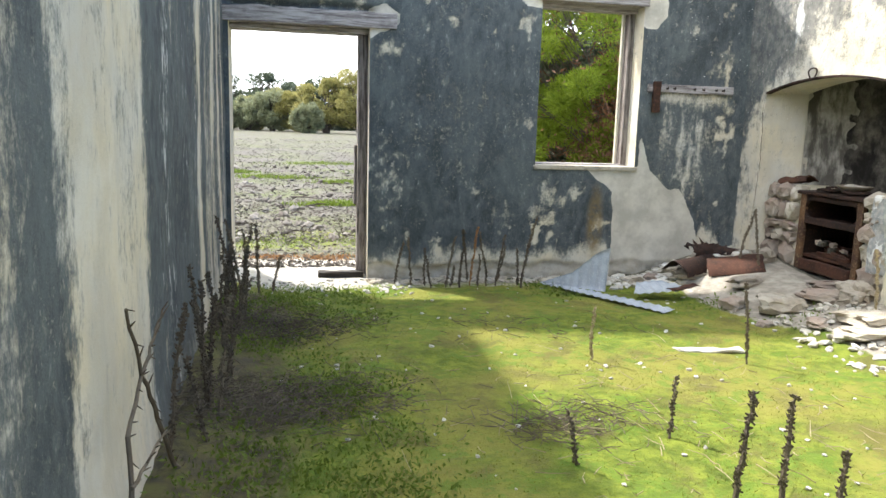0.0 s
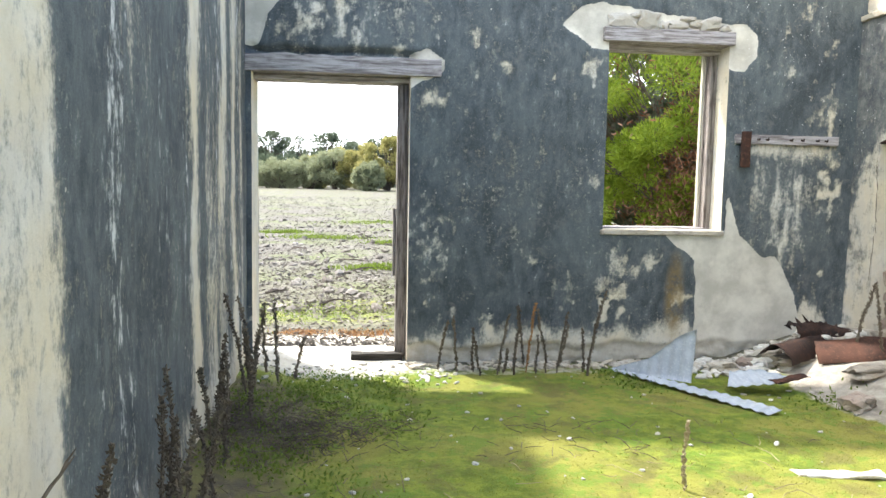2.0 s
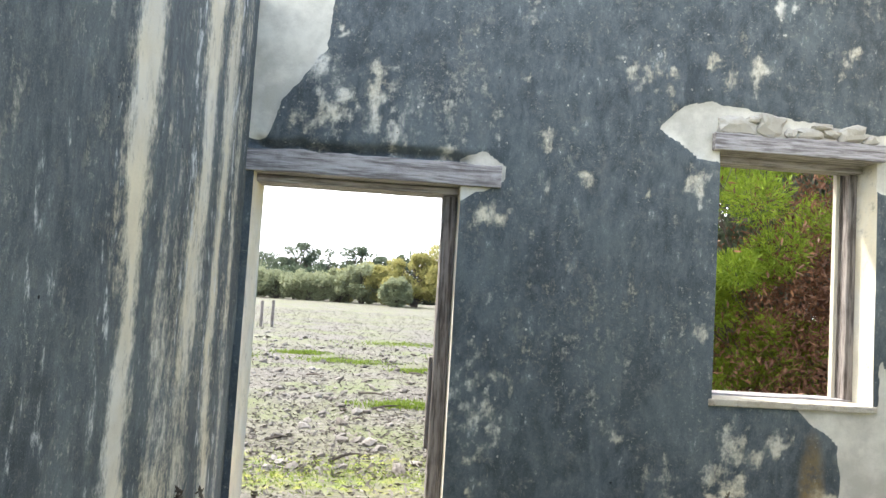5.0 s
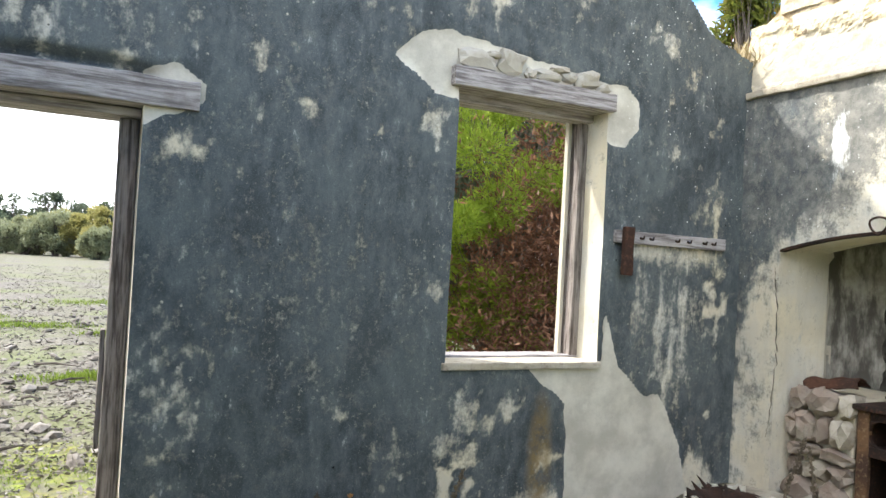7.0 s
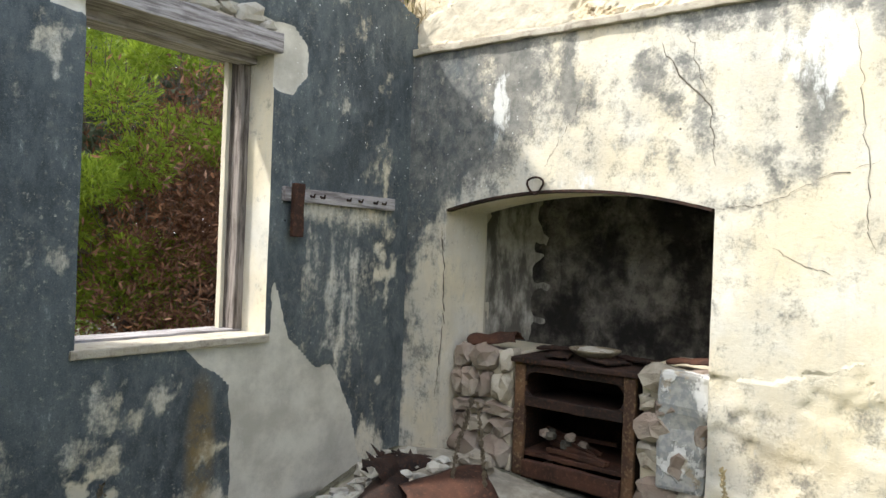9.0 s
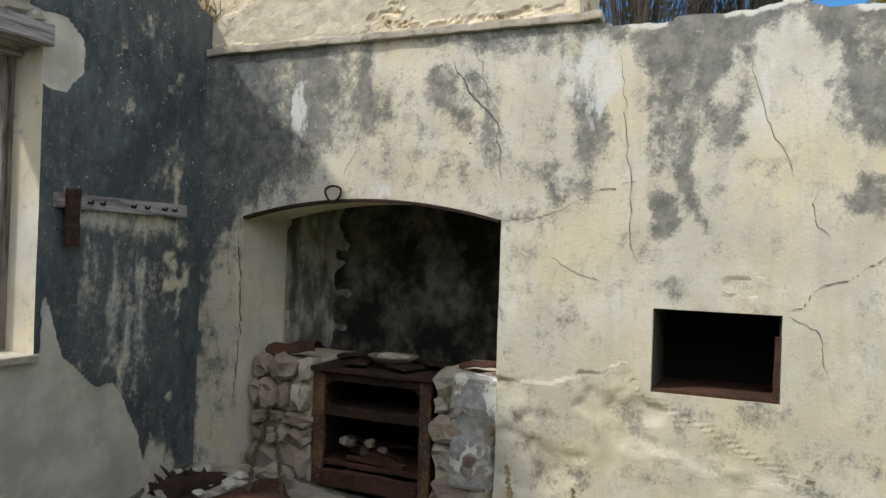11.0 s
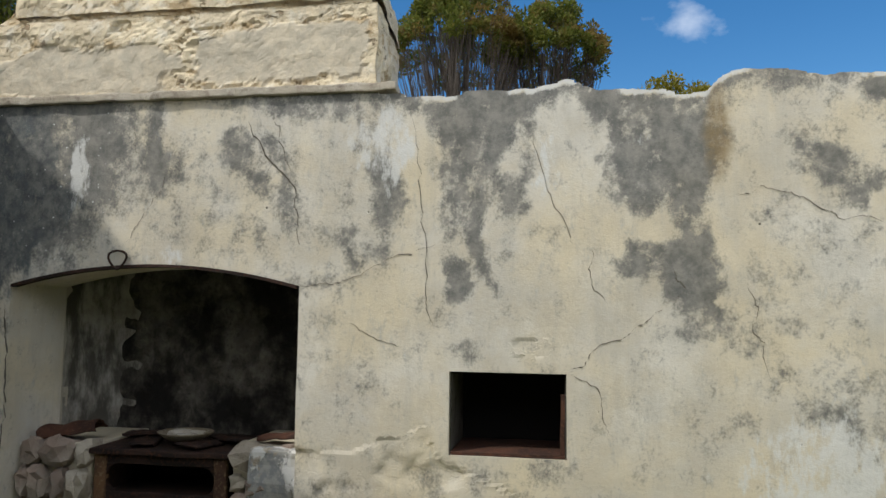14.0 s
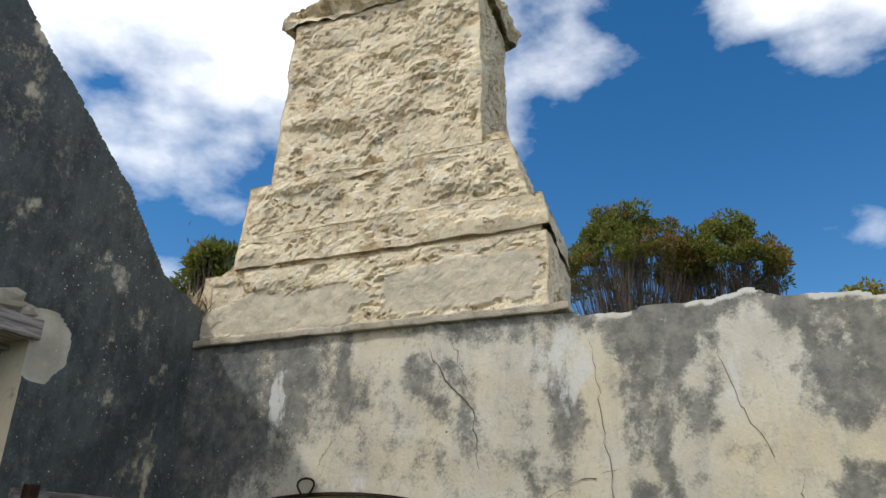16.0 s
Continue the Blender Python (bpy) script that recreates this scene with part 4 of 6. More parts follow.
# ---- fireplace ----
def rough_sheet(origin, ax, ay, nu, nv, lump, seed, material, name, parent=None, label="", scale=6.0):
    """A rough masonry face spanned by two edges."""
    o, a, b = Vector(origin), Vector(ax), Vector(ay)
    n = a.cross(b).normalized()
    verts, faces = [], []
    for i in range(nu + 1):
        for j in range(nv + 1):
            p = o + a * (i / nu) + b * (j / nv)
            cell = noise.voronoi(p * scale + Vector((seed, 0, 0)))[0]
            h = min(cell[1] - cell[0], 0.35) / 0.35 * 0.6 + noise.noise(p * scale * 3) * 0.35
            verts.append(p + n * h * lump)
    for i in range(nu):
        for j in range(nv):
            q = i * (nv + 1) + j
            faces.append((q, q + nv + 1, q + nv + 2, q + 1))
    return solid(name, verts, faces, material, parent, label, True)


fireplace = tagged(empty("fireplace_recess"), "arched fireplace recess blackened with soot", "fireplace", kind="structure")
rough_sheet((5.50, 6.50, -0.1), (0, -1.75, 0), (0, 0, 2.1), 80, 90, 0.045, 3, SOOTED, "back_wall", fireplace, "soot-blackened rubble back wall", 5.0)
part("side_wall", box((5.19, 6.378, -0.1), (5.56, 6.55, 2.1), 0.0), LIMEWASH, fireplace)
part("side_wall", box((5.19, 4.70, -0.1), (5.56, 4.89, 2.1), 0.0), SOOTED, fireplace)
verts, faces = [], []
for i in range(13):
    a = math.pi / 2 * i / 12
    for j in range(31):
        verts.append((5.20 + 0.30 * math.sin(a) + 0.012 * noise.noise((i * 0.6, j * 0.4, 1)), 6.376 - 0.30 * (1 - math.cos(a)) + 0.012 * noise.noise((i * 0.5, j * 0.5, 7)), -0.1 + 2.1 * j / 30))
for i in range(12):
    for j in range(30):
        k = i * 31 + j
        faces.append((k, k + 1, k + 32, k + 31))
solid("rounded_corner", verts, faces, SMOKED, fireplace, "smoke-stained plaster turning into the back wall", True)
part("throat", box((5.15, 4.75, 1.80), (5.60, 6.5, 2.0), 0.0), SOOT_STONE, fireplace)
part("flue_back", box((5.535, 4.70, -0.1), (5.70, 6.55, 2.1), 0.0), CHIMNEY_STONE, fireplace)
# flat iron bar under the arch
bar_pts = [(4.772 + 0.012, 4.88 + 1.49 * k / 24, 1.668 + 0.098 * (1 - (2 * k / 24 - 1) ** 2)) for k in range(25)]
verts = [(x + dx, y, z + dz) for x, y, z in bar_pts for dx, dz in ((-0.022, -0.016), (0.03, -0.016), (0.03, -0.002), (-0.022, -0.002))]
faces = [(4 * k + q, 4 * k + (q + 1) % 4, 4 * k + 4 + (q + 1) % 4, 4 * k + 4 + q) for k in range(24) for q in range(4)] + [(0, 1, 2, 3), (99, 98, 97, 96)]
solid("arch_bar", verts, faces, DARK_RUST, fireplace, "rusted arch bar under cream plaster")
loop = [(4.755, 5.79 + 0.045 * math.sin(a) * (1.25 - 0.6 * math.cos(a)) * 0.8, 1.785 - 0.045 * math.cos(a)) for a in np.linspace(0.0, 2 * math.pi, 15)]
v, f = tube(loop, [0.006] * len(loop), 6)
solid("wire_loop", v, f, DARK_RUST, fireplace, "bent wire loop hanging at the arch")

oven = tagged(empty("oven_recess"), "small black oven recess in the wall", "recess", kind="structure")
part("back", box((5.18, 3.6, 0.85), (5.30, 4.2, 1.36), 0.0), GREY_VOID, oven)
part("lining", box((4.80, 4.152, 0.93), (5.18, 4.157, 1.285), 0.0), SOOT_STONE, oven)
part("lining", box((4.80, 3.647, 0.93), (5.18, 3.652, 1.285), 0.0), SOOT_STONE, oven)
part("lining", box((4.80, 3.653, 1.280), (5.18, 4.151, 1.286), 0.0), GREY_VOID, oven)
part("hearth_plate", box((4.785, 3.653, 0.927), (5.18, 4.151, 0.94), 0.0, 0.004, 8, 3), RUST, oven, "rusted iron plate")
part("door_frame", box((4.80, 3.653, 0.94), (4.82, 3.672, 1.2), 0.003, 0.004, 8, 5), RUST, oven)

# two stone piers beside the stove
random.seed(11)


def pier(name, y0, y1, x0, z0, z1, material_of, label):
    thing = tagged(empty(name, ((x0 + 5.4) / 2, (y0 + y1) / 2, z0)), label, "stone pier")
    base = Vector(thing.location)
    body = part("core", box((x0 + 0.042 - base.x, y0 + 0.012 - base.y, 0), (5.42 - base.x, y1 - 0.02 - base.y, z1 - z0 - 0.02), 0.01, 0.012, 20, 5), PATCH, thing, "crumbling lime mortar")
    z = z0
    k = 0
    while z < z1 - 0.04:
        h = min(random.uniform(0.07, 0.17), z1 - z)
        y = y0
        while y < y1 - 0.03:
            w = min(random.uniform(0.08, 0.2), y1 - y)
            if y1 - y - w < 0.06:
                w = y1 - y
            ob = part("stone", stone((0.15, w * 0.97, h * 0.97), k + y0 * 31), material_of(k), thing)
            ob.location = Vector((x0 + 0.06 + random.uniform(-0.02, 0.02), y + w / 2, z + h / 2)) - base
            ob.rotation_euler = (random.uniform(-0.22, 0.22), random.uniform(-0.1, 0.1), random.uniform(-0.15, 0.15))
            y += w
            k += 1
        z += h
    return thing


pier("hearth_pier", 5.965, 6.36, 4.87, 0.12, 0.90, lambda k: (PINK_STONE, PINK_STONE, LIMESTONE, PINK_STONE)[k % 4], "rubble stone pier of pink and white stones beside the stove")
pier("hearth_pier", 4.885, 5.245, 4.87, 0.12, 0.92, lambda k: (LIMESTONE, PINK_STONE, LIMESTONE, PINK_STONE)[k % 4], "whitewashed rubble stone pier beside the stove")

part("limewash_skin", box((4.845, 4.89, 0.34), (4.93, 5.13, 0.90), 0.02, 0.02, 14, 77), WHITEWASH, wall_east, "flaking whitewash over the pier's face")

# iron stove
SX, SY0, SY1, SZ0, SZ1 = 4.90, 5.26, 5.95, 0.22, 0.865
stove = tagged(empty("iron_stove", (5.1, 5.6, SZ0)), "rusted cast-iron stove with an open fire chamber", "stove")
sl = Vector(stove.location)


def stove_part(name, a, b, material, label="", bevel=0.006, rough=0.004, cuts=6):
    return part(name, box(Vector(a) - sl, Vector(b) - sl, bevel, rough, cuts, len(name)), material, stove, label)


stove_part("top_plate", (SX - 0.03, SY0 - 0.02, SZ1 - 0.028), (5.42, SY1 + 0.02, SZ1), DARK_RUST, "dark rusted hotplate")
stove_part("side_panel", (SX + 0.02, SY0, SZ0), (5.40, SY0 + 0.025, SZ1 - 0.03), DARK_RUST)
stove_part("side_panel", (SX + 0.02, SY1 - 0.025, SZ0), (5.40, SY1, SZ1 - 0.03), DARK_RUST)
stove_part("back_panel", (5.38, SY0 + 0.026, SZ0), (5.40, SY1 - 0.026, SZ1 - 0.03), DARK_RUST)
stove_part("front_post", (SX - 0.005, SY0 - 0.005, SZ0), (SX + 0.03, SY0 + 0.06, SZ1 - 0.03), PALE_RUST, "flaking rusted front post", 0.01)
stove_part("front_post", (SX - 0.005, SY1 - 0.06, SZ0), (SX + 0.03, SY1 + 0.005, SZ1 - 0.03), PALE_RUST, "flaking rusted front post", 0.01)
stove_part("front_rail", (SX, SY0 + 0.061, 0.60), (SX + 0.03, SY1 - 0.061, 0.655), DARK_RUST)
stove_part("front_rail", (SX, SY0 + 0.061, SZ1 - 0.075), (SX + 0.03, SY1 - 0.061, SZ1 - 0.03), DARK_RUST)
stove_part("bottom_rail", (SX - 0.02, SY0 + 0.061, SZ0), (SX + 0.03, SY1 - 0.061, SZ0 + 0.09), RUST, "rusted ash rail", 0.008, 0.008)
stove_part("oven_floor", (SX + 0.031, SY0 + 0.026, 0.615), (5.379, SY1 - 0.026, 0.64), DARK_RUST)
stove_part("grate", (SX + 0.04, SY0 + 0.03, 0.32), (5.375, SY1 - 0.03, 0.345), RUST, "rusted grate", 0.004, 0.01)
for cy in (SY0 + 0.06, SY1 - 0.06):
    for cz, turn in ((0.657, 0), (SZ1 - 0.077, 1)):
        s = 1 if cy < 5.6 else -1
        zdir = 1 if turn == 0 else -1
        ring = [(0, 0)] + [(0.055 * (1 - math.cos(a)), 0.055 * (1 - math.sin(a))) for a in np.linspace(0, math.pi / 2, 6)]
        verts = [Vector((SX + dx, cy + s * p, cz + zdir * q)) - sl for dx in (0.003, 0.027) for p, q in ring]
        m = len(ring)
        faces = [tuple(range(m)), tuple(range(m, 2 * m))[::-1]] + [(k, (k + 1) % m, m + (k + 1) % m, m + k) for k in range(m)]
        solid("corner_web", verts, faces, DARK_RUST, stove)
random.seed(3)
for k in range(5):
    ob = part("fallen_bar", box((-0.012, -random.uniform(0.12, 0.26), -0.012), (0.012, 0.2, 0.012), 0.003, 0.006, 6, k), RUST, stove)
    ob.location = Vector((SX + 0.06 + 0.05 * k, 5.58 + 0.03 * k, 0.365 + 0.012 * k)) - sl
    ob.rotation_euler = (random.uniform(-0.25, 0.25), 0, random.uniform(-0.3, 0.3))
for k in range(7):
    ob = part("loose_stone", stone((0.05, 0.05, 0.045), k + 50), SOOT_STONE if k % 3 else PINK_STONE)
    ob.location = (SX + random.uniform(0.08, 0.2), 5.80 - 0.03 * k + random.uniform(-.05, .05), 0.38 + random.uniform(0, 0.02) + (0.05 if k < 4 else 0))
    tagged(ob, "small pale stone lying in the stove's fire chamber", "stone", "stones in the stove")

# things on the stove and the piers
def bent_sheet(length, width, sag, thick, seed, jag=0.02):
    """A thin sheet of iron bent along its width, with ragged ends."""
    nu, nv = 14, 10
    verts, faces = [], []
    for side in (0, 1):
        for i in range(nu + 1):
            for j in range(nv + 1):
                u, w = i / nu - 0.5, j / nv - 0.5
                x = u * length + jag * noise.noise((w * 9, seed, 0)) * (abs(u) > 0.4)
                y = w * width + jag * noise.noise((u * 9, seed, 5)) * (abs(w) > 0.4)
                z = -sag * (2 * w) ** 2 + 0.012 * noise.noise((u * 4, w * 4, seed)) + side * thick
                verts.append((x, y, z))
    m = (nu + 1) * (nv + 1)
    for i in range(nu):
        for j in range(nv):
            q = i * (nv + 1) + j
            faces.append((q, q + 1, q + nv + 2, q + nv + 1))
            faces.append((m + q, m + q + nv + 1, m + q + nv + 2, m + q + 1))
    rim = [(i, 0) for i in range(nu)] + [(nu, j) for j in range(nv)] + [(nu - i, nv) for i in range(nu)] + [(0, nv - j) for j in range(nv)]
    ids = [i * (nv + 1) + j for i, j in rim]
    for a, b in zip(ids, ids[1:] + ids[:1]):
        faces.append((a, b, b + m, a + m))
    return verts, faces


def scrap(name, place, turn, length, width, sag, seed, material, label, category, thick=0.004, jag=0.02):
    v, f = bent_sheet(length, width, sag, thick, seed, jag)
    ob = solid(name, v, f, material, None, "", True)
    ob.matrix_world = pose(*place, *turn)
    return tagged(ob, label, category)


for k, (y, x, ln, w, turn) in enumerate([(5.75, 5.02, .24, .12, 20), (5.45, 5.0, .2, .14, -15), (5.36, 5.15, .26, .1, 60), (5.85, 5.2, .22, .12, 100)]):
    scrap("iron_plate", (x, y, SZ1 + 0.014 + 0.004 * k), (3, 2, turn), ln, w, 0.006, k + 2, DARK_RUST, "flat rusted iron plate lying on the hotplate", "iron plate", 0.012, 0.01)
scrap("rusted_sheet", (5.0, 6.17, 0.955), (0, 8, 100), 0.30, 0.15, 0.05, 9, RUST, "curled rusted iron sheet on the stone pier", "iron sheet", 0.008)
scrap("rusted_sheet", (5.0, 5.0, 0.945), (0, 6, 80), 0.26, 0.12, 0.015, 12, RUST, "flat rusted iron scrap on the stone pier", "iron sheet", 0.01)
dish = tagged(empty("enamel_dish", (5.06, 5.56, SZ1 + 0.03)), "old cream enamel dish holding broken stones", "dish")
prof = [(0.0, 0.0), (0.075, 0.0), (0.10, 0.02), (0.115, 0.035), (0.125, 0.037), (0.12, 0.03), (0.10, 0.012), (0.07, -0.006), (0.0, -0.006)]
verts = [(r * math.cos(a), 1.15 * r * math.sin(a), z) for r, z in prof for a in np.linspace(0, 2 * math.pi, 25)[:-1]]
faces = [(24 * i + k, 24 * i + (k + 1) % 24, 24 * i + 24 + (k + 1) % 24, 24 * i + 24 + k) for i in range(len(prof) - 1) for k in range(24)]
solid("bowl", verts, faces, ENAMEL, dish, "", True)
for k, (dx, dy, s) in enumerate([(0, .03, .09), (.03, -.04, .07), (-.04, -.02, .06)]):
    ob = tagged(part("loose_stone", stone((s, s * 1.3, s * 0.5), k + 80), CHIP), "broken pale stone lying in the dish", "stone", "stones in the dish")
    ob.location = (5.06 + dx, 5.56 + dy, SZ1 + 0.03 + s * 0.27)

# ledge and chimney
part("ledge", box((4.745, 4.42, 2.572), (4.86, 6.66, 2.612), 0.008, 0.010, 60, 31), LIMESTONE, wall_east, "pale crumbling plaster ledge")


def rough_block(y0, y1, y2, y3, x0, x1, z0, z1, seed, lump, taper=0.0, cell=0.014, smooth_part=None):
    """A block of flaking rendered stone; its front runs from y0..y1 at the foot to y2..y3 at the top, taper metres narrower at the back."""
    rows, quads, flat, count = [], [], [], 0

    def face(c00, c10, c11, c01):
        nonlocal count
        a, b, c, d = (np.array(p, float) for p in (c00, c10, c11, c01))
        nu, nv = max(2, int(np.linalg.norm(b - a) / cell)), max(2, int(np.linalg.norm(d - a) / cell))
        n = np.cross(b - a, d - a)
        n /= np.linalg.norm(n)
        u, v = np.meshgrid(np.linspace(0, 1, nu + 1), np.linspace(0, 1, nv + 1), indexing="ij")
        p = sum(w[..., None] * q for w, q in (((1 - u) * (1 - v), a), (u * (1 - v), b), (u * v, c), ((1 - u) * v, d)))
        s, z = p[..., 0] + p[..., 1] + seed * 3.1, p[..., 2]
        warp = 0.16 * (fbm(s * 4, z * 4, 2) - 0.5)
        plate = fbm(s * 3.1 + warp, z * 5.2 + warp, 5) + 0.16 * (fbm(s * 17, z * 22, 3) - 0.5)
        layer = 0.75 * step(0.44, 0.46, plate) + 0.6 * step(0.53, 0.545, plate) + 0.5 * step(0.62, 0.635, plate) - 0.9
        seams = np.abs(fbm(s * 3.4 + 7, z * 6.5 + warp, 1) - 0.5)
        gouge = -1.3 * step(0.018, 0.003, seams) * step(0.46, 0.58, fbm(s * 1.6, z * 1.6, 4))
        pit = -3.0 * step(0.735, 0.80, fbm(s * 4.2, z * 5.5, 7))
        h = layer + gouge + pit + 0.8 * (fbm(s * 1.4, z * 1.4, 6) - 0.5) + 0.7 * (fbm(s * 30, z * 34, 2) - 0.5)
        calm = np.zeros_like(s) if smooth_part is None else smooth_part(p[..., 1], z)
        h = h * (1 - 0.9 * calm) + 0.25 * calm
        rim = np.minimum(1.0, np.minimum(np.minimum(u, 1 - u) * nu, np.minimum(v, 1 - v) * nv) / 5)
        worn = np.stack([fbm(s * 7 + k * 5, z * 7, k + 1) - 0.5 for k in range(3)], -1) * 2.4
        p = p + n * (h * rim)[..., None] * lump + worn * lump * 0.9 - n * ((1 - rim) * 0.15 * lump)[..., None]
        index = count + np.arange(u.size).reshape(u.shape)
        quads.append(np.stack([index[:-1, :-1], index[1:, :-1], index[1:, 1:], index[:-1, 1:]], -1).reshape(-1, 4))
        rows.append(p.reshape(-1, 3))
        flat.append(calm.ravel())
        count += u.size

    t = taper
    face((x0, y1, z0), (x0, y0, z0), (x0, y2, z1), (x0, y3, z1))
    face((x0, y0, z0), (x1, y0 + t, z0), (x1, y2 + t, z1), (x0, y2, z1))
    face((x1, y1 - t, z0), (x0, y1, z0), (x0, y3, z1), (x1, y3 - t, z1))
    face((x1, y0 + t, z0), (x1, y1 - t, z0), (x1, y3 - t, z1), (x1, y2 + t, z1))
    face((x0, y3, z1), (x0, y2, z1), (x1, y2 + t, z1), (x1, y3 - t, z1))
    return np.concatenate(rows), np.concatenate(quads), np.concatenate(flat)


def render_left(y, z):
    """Where smooth render still clings to the plinth."""
    f = 0.08 * (fbm(y * 4, z * 6, 2) - 0.5) + 0.05 * (fbm(y * 16, z * 16, 5) - 0.5)
    a = poly(y, z, [(5.64, 2.64), (6.70, 2.65), (6.70, 2.80), (6.3, 2.90), (5.7, 2.86), (5.52, 2.80), (5.52, 2.72), (5.64, 2.72)])
    b = poly(y, z, [(4.58, 2.66), (5.46, 2.68), (5.46, 2.90), (5.1, 2.93), (4.58, 2.94)])
    return step(-0.008, 0.008, np.maximum(a, b) + f)


chimney = tagged(empty("chimney", (5.2, 5.5, 2.58)), "tall crumbling limestone chimney stack with stepped shoulders", "chimney")
for name, dims, lump, label, calm in (
        ("plinth", (4.53, 6.74, 4.53, 6.70, 4.82, 5.55, 2.585, 3.03, 1), 0.013, "rendered plinth with flaked plaster", render_left),
        ("shoulder_course", (4.52, 6.50, 4.56, 6.49, 4.832, 5.53, 3.065, 3.26, 2), 0.014, "crumbling limestone course overhanging the plinth", None),
        ("plinth_core", (4.57, 6.50, 4.57, 6.50, 4.86, 5.50, 3.0, 3.09, 8), 0.012, "", None),
        ("shoulder", (4.62, 6.49, 4.73, 6.47, 4.838, 5.53, 3.22, 3.62, 5), 0.016, "crumbling limestone shoulder", None),
        ("broken_step", (6.10, 6.66, 6.10, 6.52, 4.86, 5.40, 3.01, 3.11, 7), 0.02, "", None),
        ("shaft", (4.89, 6.31, 4.92, 6.26, 4.842, 5.53, 3.57, 4.82, 3), 0.018, "pitted limestone shaft", None),
        ("broken_step", (4.74, 4.95, 4.78, 4.95, 4.86, 5.45, 3.60, 3.68, 6), 0.02, "", None),
        ("cap", (4.86, 6.36, 4.88, 6.34, 4.81, 5.58, 4.80, 4.97, 4), 0.05, "ragged projecting cap course", None)):
    v, f, calm_at = rough_block(*dims, lump, 0.07, 0.014, calm)
    me = quick_mesh(name, v - np.array(chimney.location), f, CHIMNEY_STONE)
    me.attributes.new("patch", "FLOAT", "POINT").data.foreach_set("value", calm_at.astype(np.float32))
    me.polygons.foreach_set("use_smooth", [False] * len(me.polygons))
    ob = tagged(new(name, me), label)
    ob.parent = chimney


# cracks in the plaster: thin strips on the face, the groove's shade in their colour
def crack(points, width=0.006, seed=0):
    pts = []
    for (ya, za), (yb, zb) in zip(points, points[1:]):
        for k in range(12):
            f = k / 12
            pts.append((ya + (yb - ya) * f, za + (zb - za) * f))
    pts.append(points[-1])
    verts, faces = [], []
    for k, (y, z) in enumerate(pts):
        jy, jz = (0.02 * noise.noise((y * q, z * q, seed)) * (12 / q + 0.3) for q in (13, 16))
        jy, jz = jy + 0.012 * noise.noise((y * 45, z * 45, seed)), jz + 0.012 * noise.noise((y * 45, z * 45, seed + 9))
        w = width * (0.35 + 0.9 * abs(noise.noise((k * 0.35, seed, 2)))) * (0.3 + min(1, min(k, len(pts) - 1 - k) / 4))
        y, z = y + jy, z + jz
        x = EAST - float(east_relief(np.array(y), np.array(z))) - 0.003
        verts += [(x, y - w, z + w), (x, y + w, z - w)]
        if k:
            q = 2 * k
            faces.append((q - 2, q - 1, q + 1, q))
    solid("crack", verts, faces, CRACK, wall_east)


CRACKS = [[(5.76, 1.88), (5.70, 1.95), (5.64, 2.04), (5.53, 2.26)], [(5.15, 2.44), (5.05, 2.29), (4.91, 2.13), (4.87, 1.86)], [(4.86, 1.67), (4.67, 1.68), (4.46, 1.78), (4.23, 1.86)],
          [(4.33, 2.44), (4.30, 2.08), (4.26, 1.64), (4.24, 1.49)], [(3.63, 1.31), (3.51, 1.40), (3.37, 1.48), (3.23, 1.58)], [(3.62, 1.29), (3.52, 1.24), (3.47, 1.02)],
          [(3.55, 1.83), (3.53, 1.66), (3.47, 1.61)]]
CRACKS += [[(2.94, 2.06), (2.82, 2.09), (2.66, 2.05), (2.53, 1.97), (2.35, 1.95)], [(6.40, 1.57), (6.38, 1.3), (6.37, 1.05), (6.41, 0.59)], [(5.74, 2.5), (5.73, 2.3)], [(2.9, 1.7), (2.86, 1.5), (2.82, 1.3)],
           [(3.23, 1.58), (3.16, 1.66), (3.2, 1.75)], [(4.62, 1.5), (4.5, 1.42), (4.38, 1.4)], [(5.02, 2.47), (4.96, 2.3), (4.92, 2.2)], [(3.8, 2.35), (3.72, 2.1), (3.62, 1.85)]]
for k, c in enumerate(CRACKS):
    crack(c, 0.0048 if k in (4, 8) else 0.003 if k in (0, 1, 2) else 0.0017, k)


# ---- rubble, iron and stones on the floor ----
def lying(name, bm, material, x, y, lift, turn, label, category, group=""):
    ob = part(name, bm, material)
    ob.matrix_world = pose(x, y, float(ground_height(np.array(x), np.array(y))) + lift, *turn)
    return tagged(ob, label, category, group)


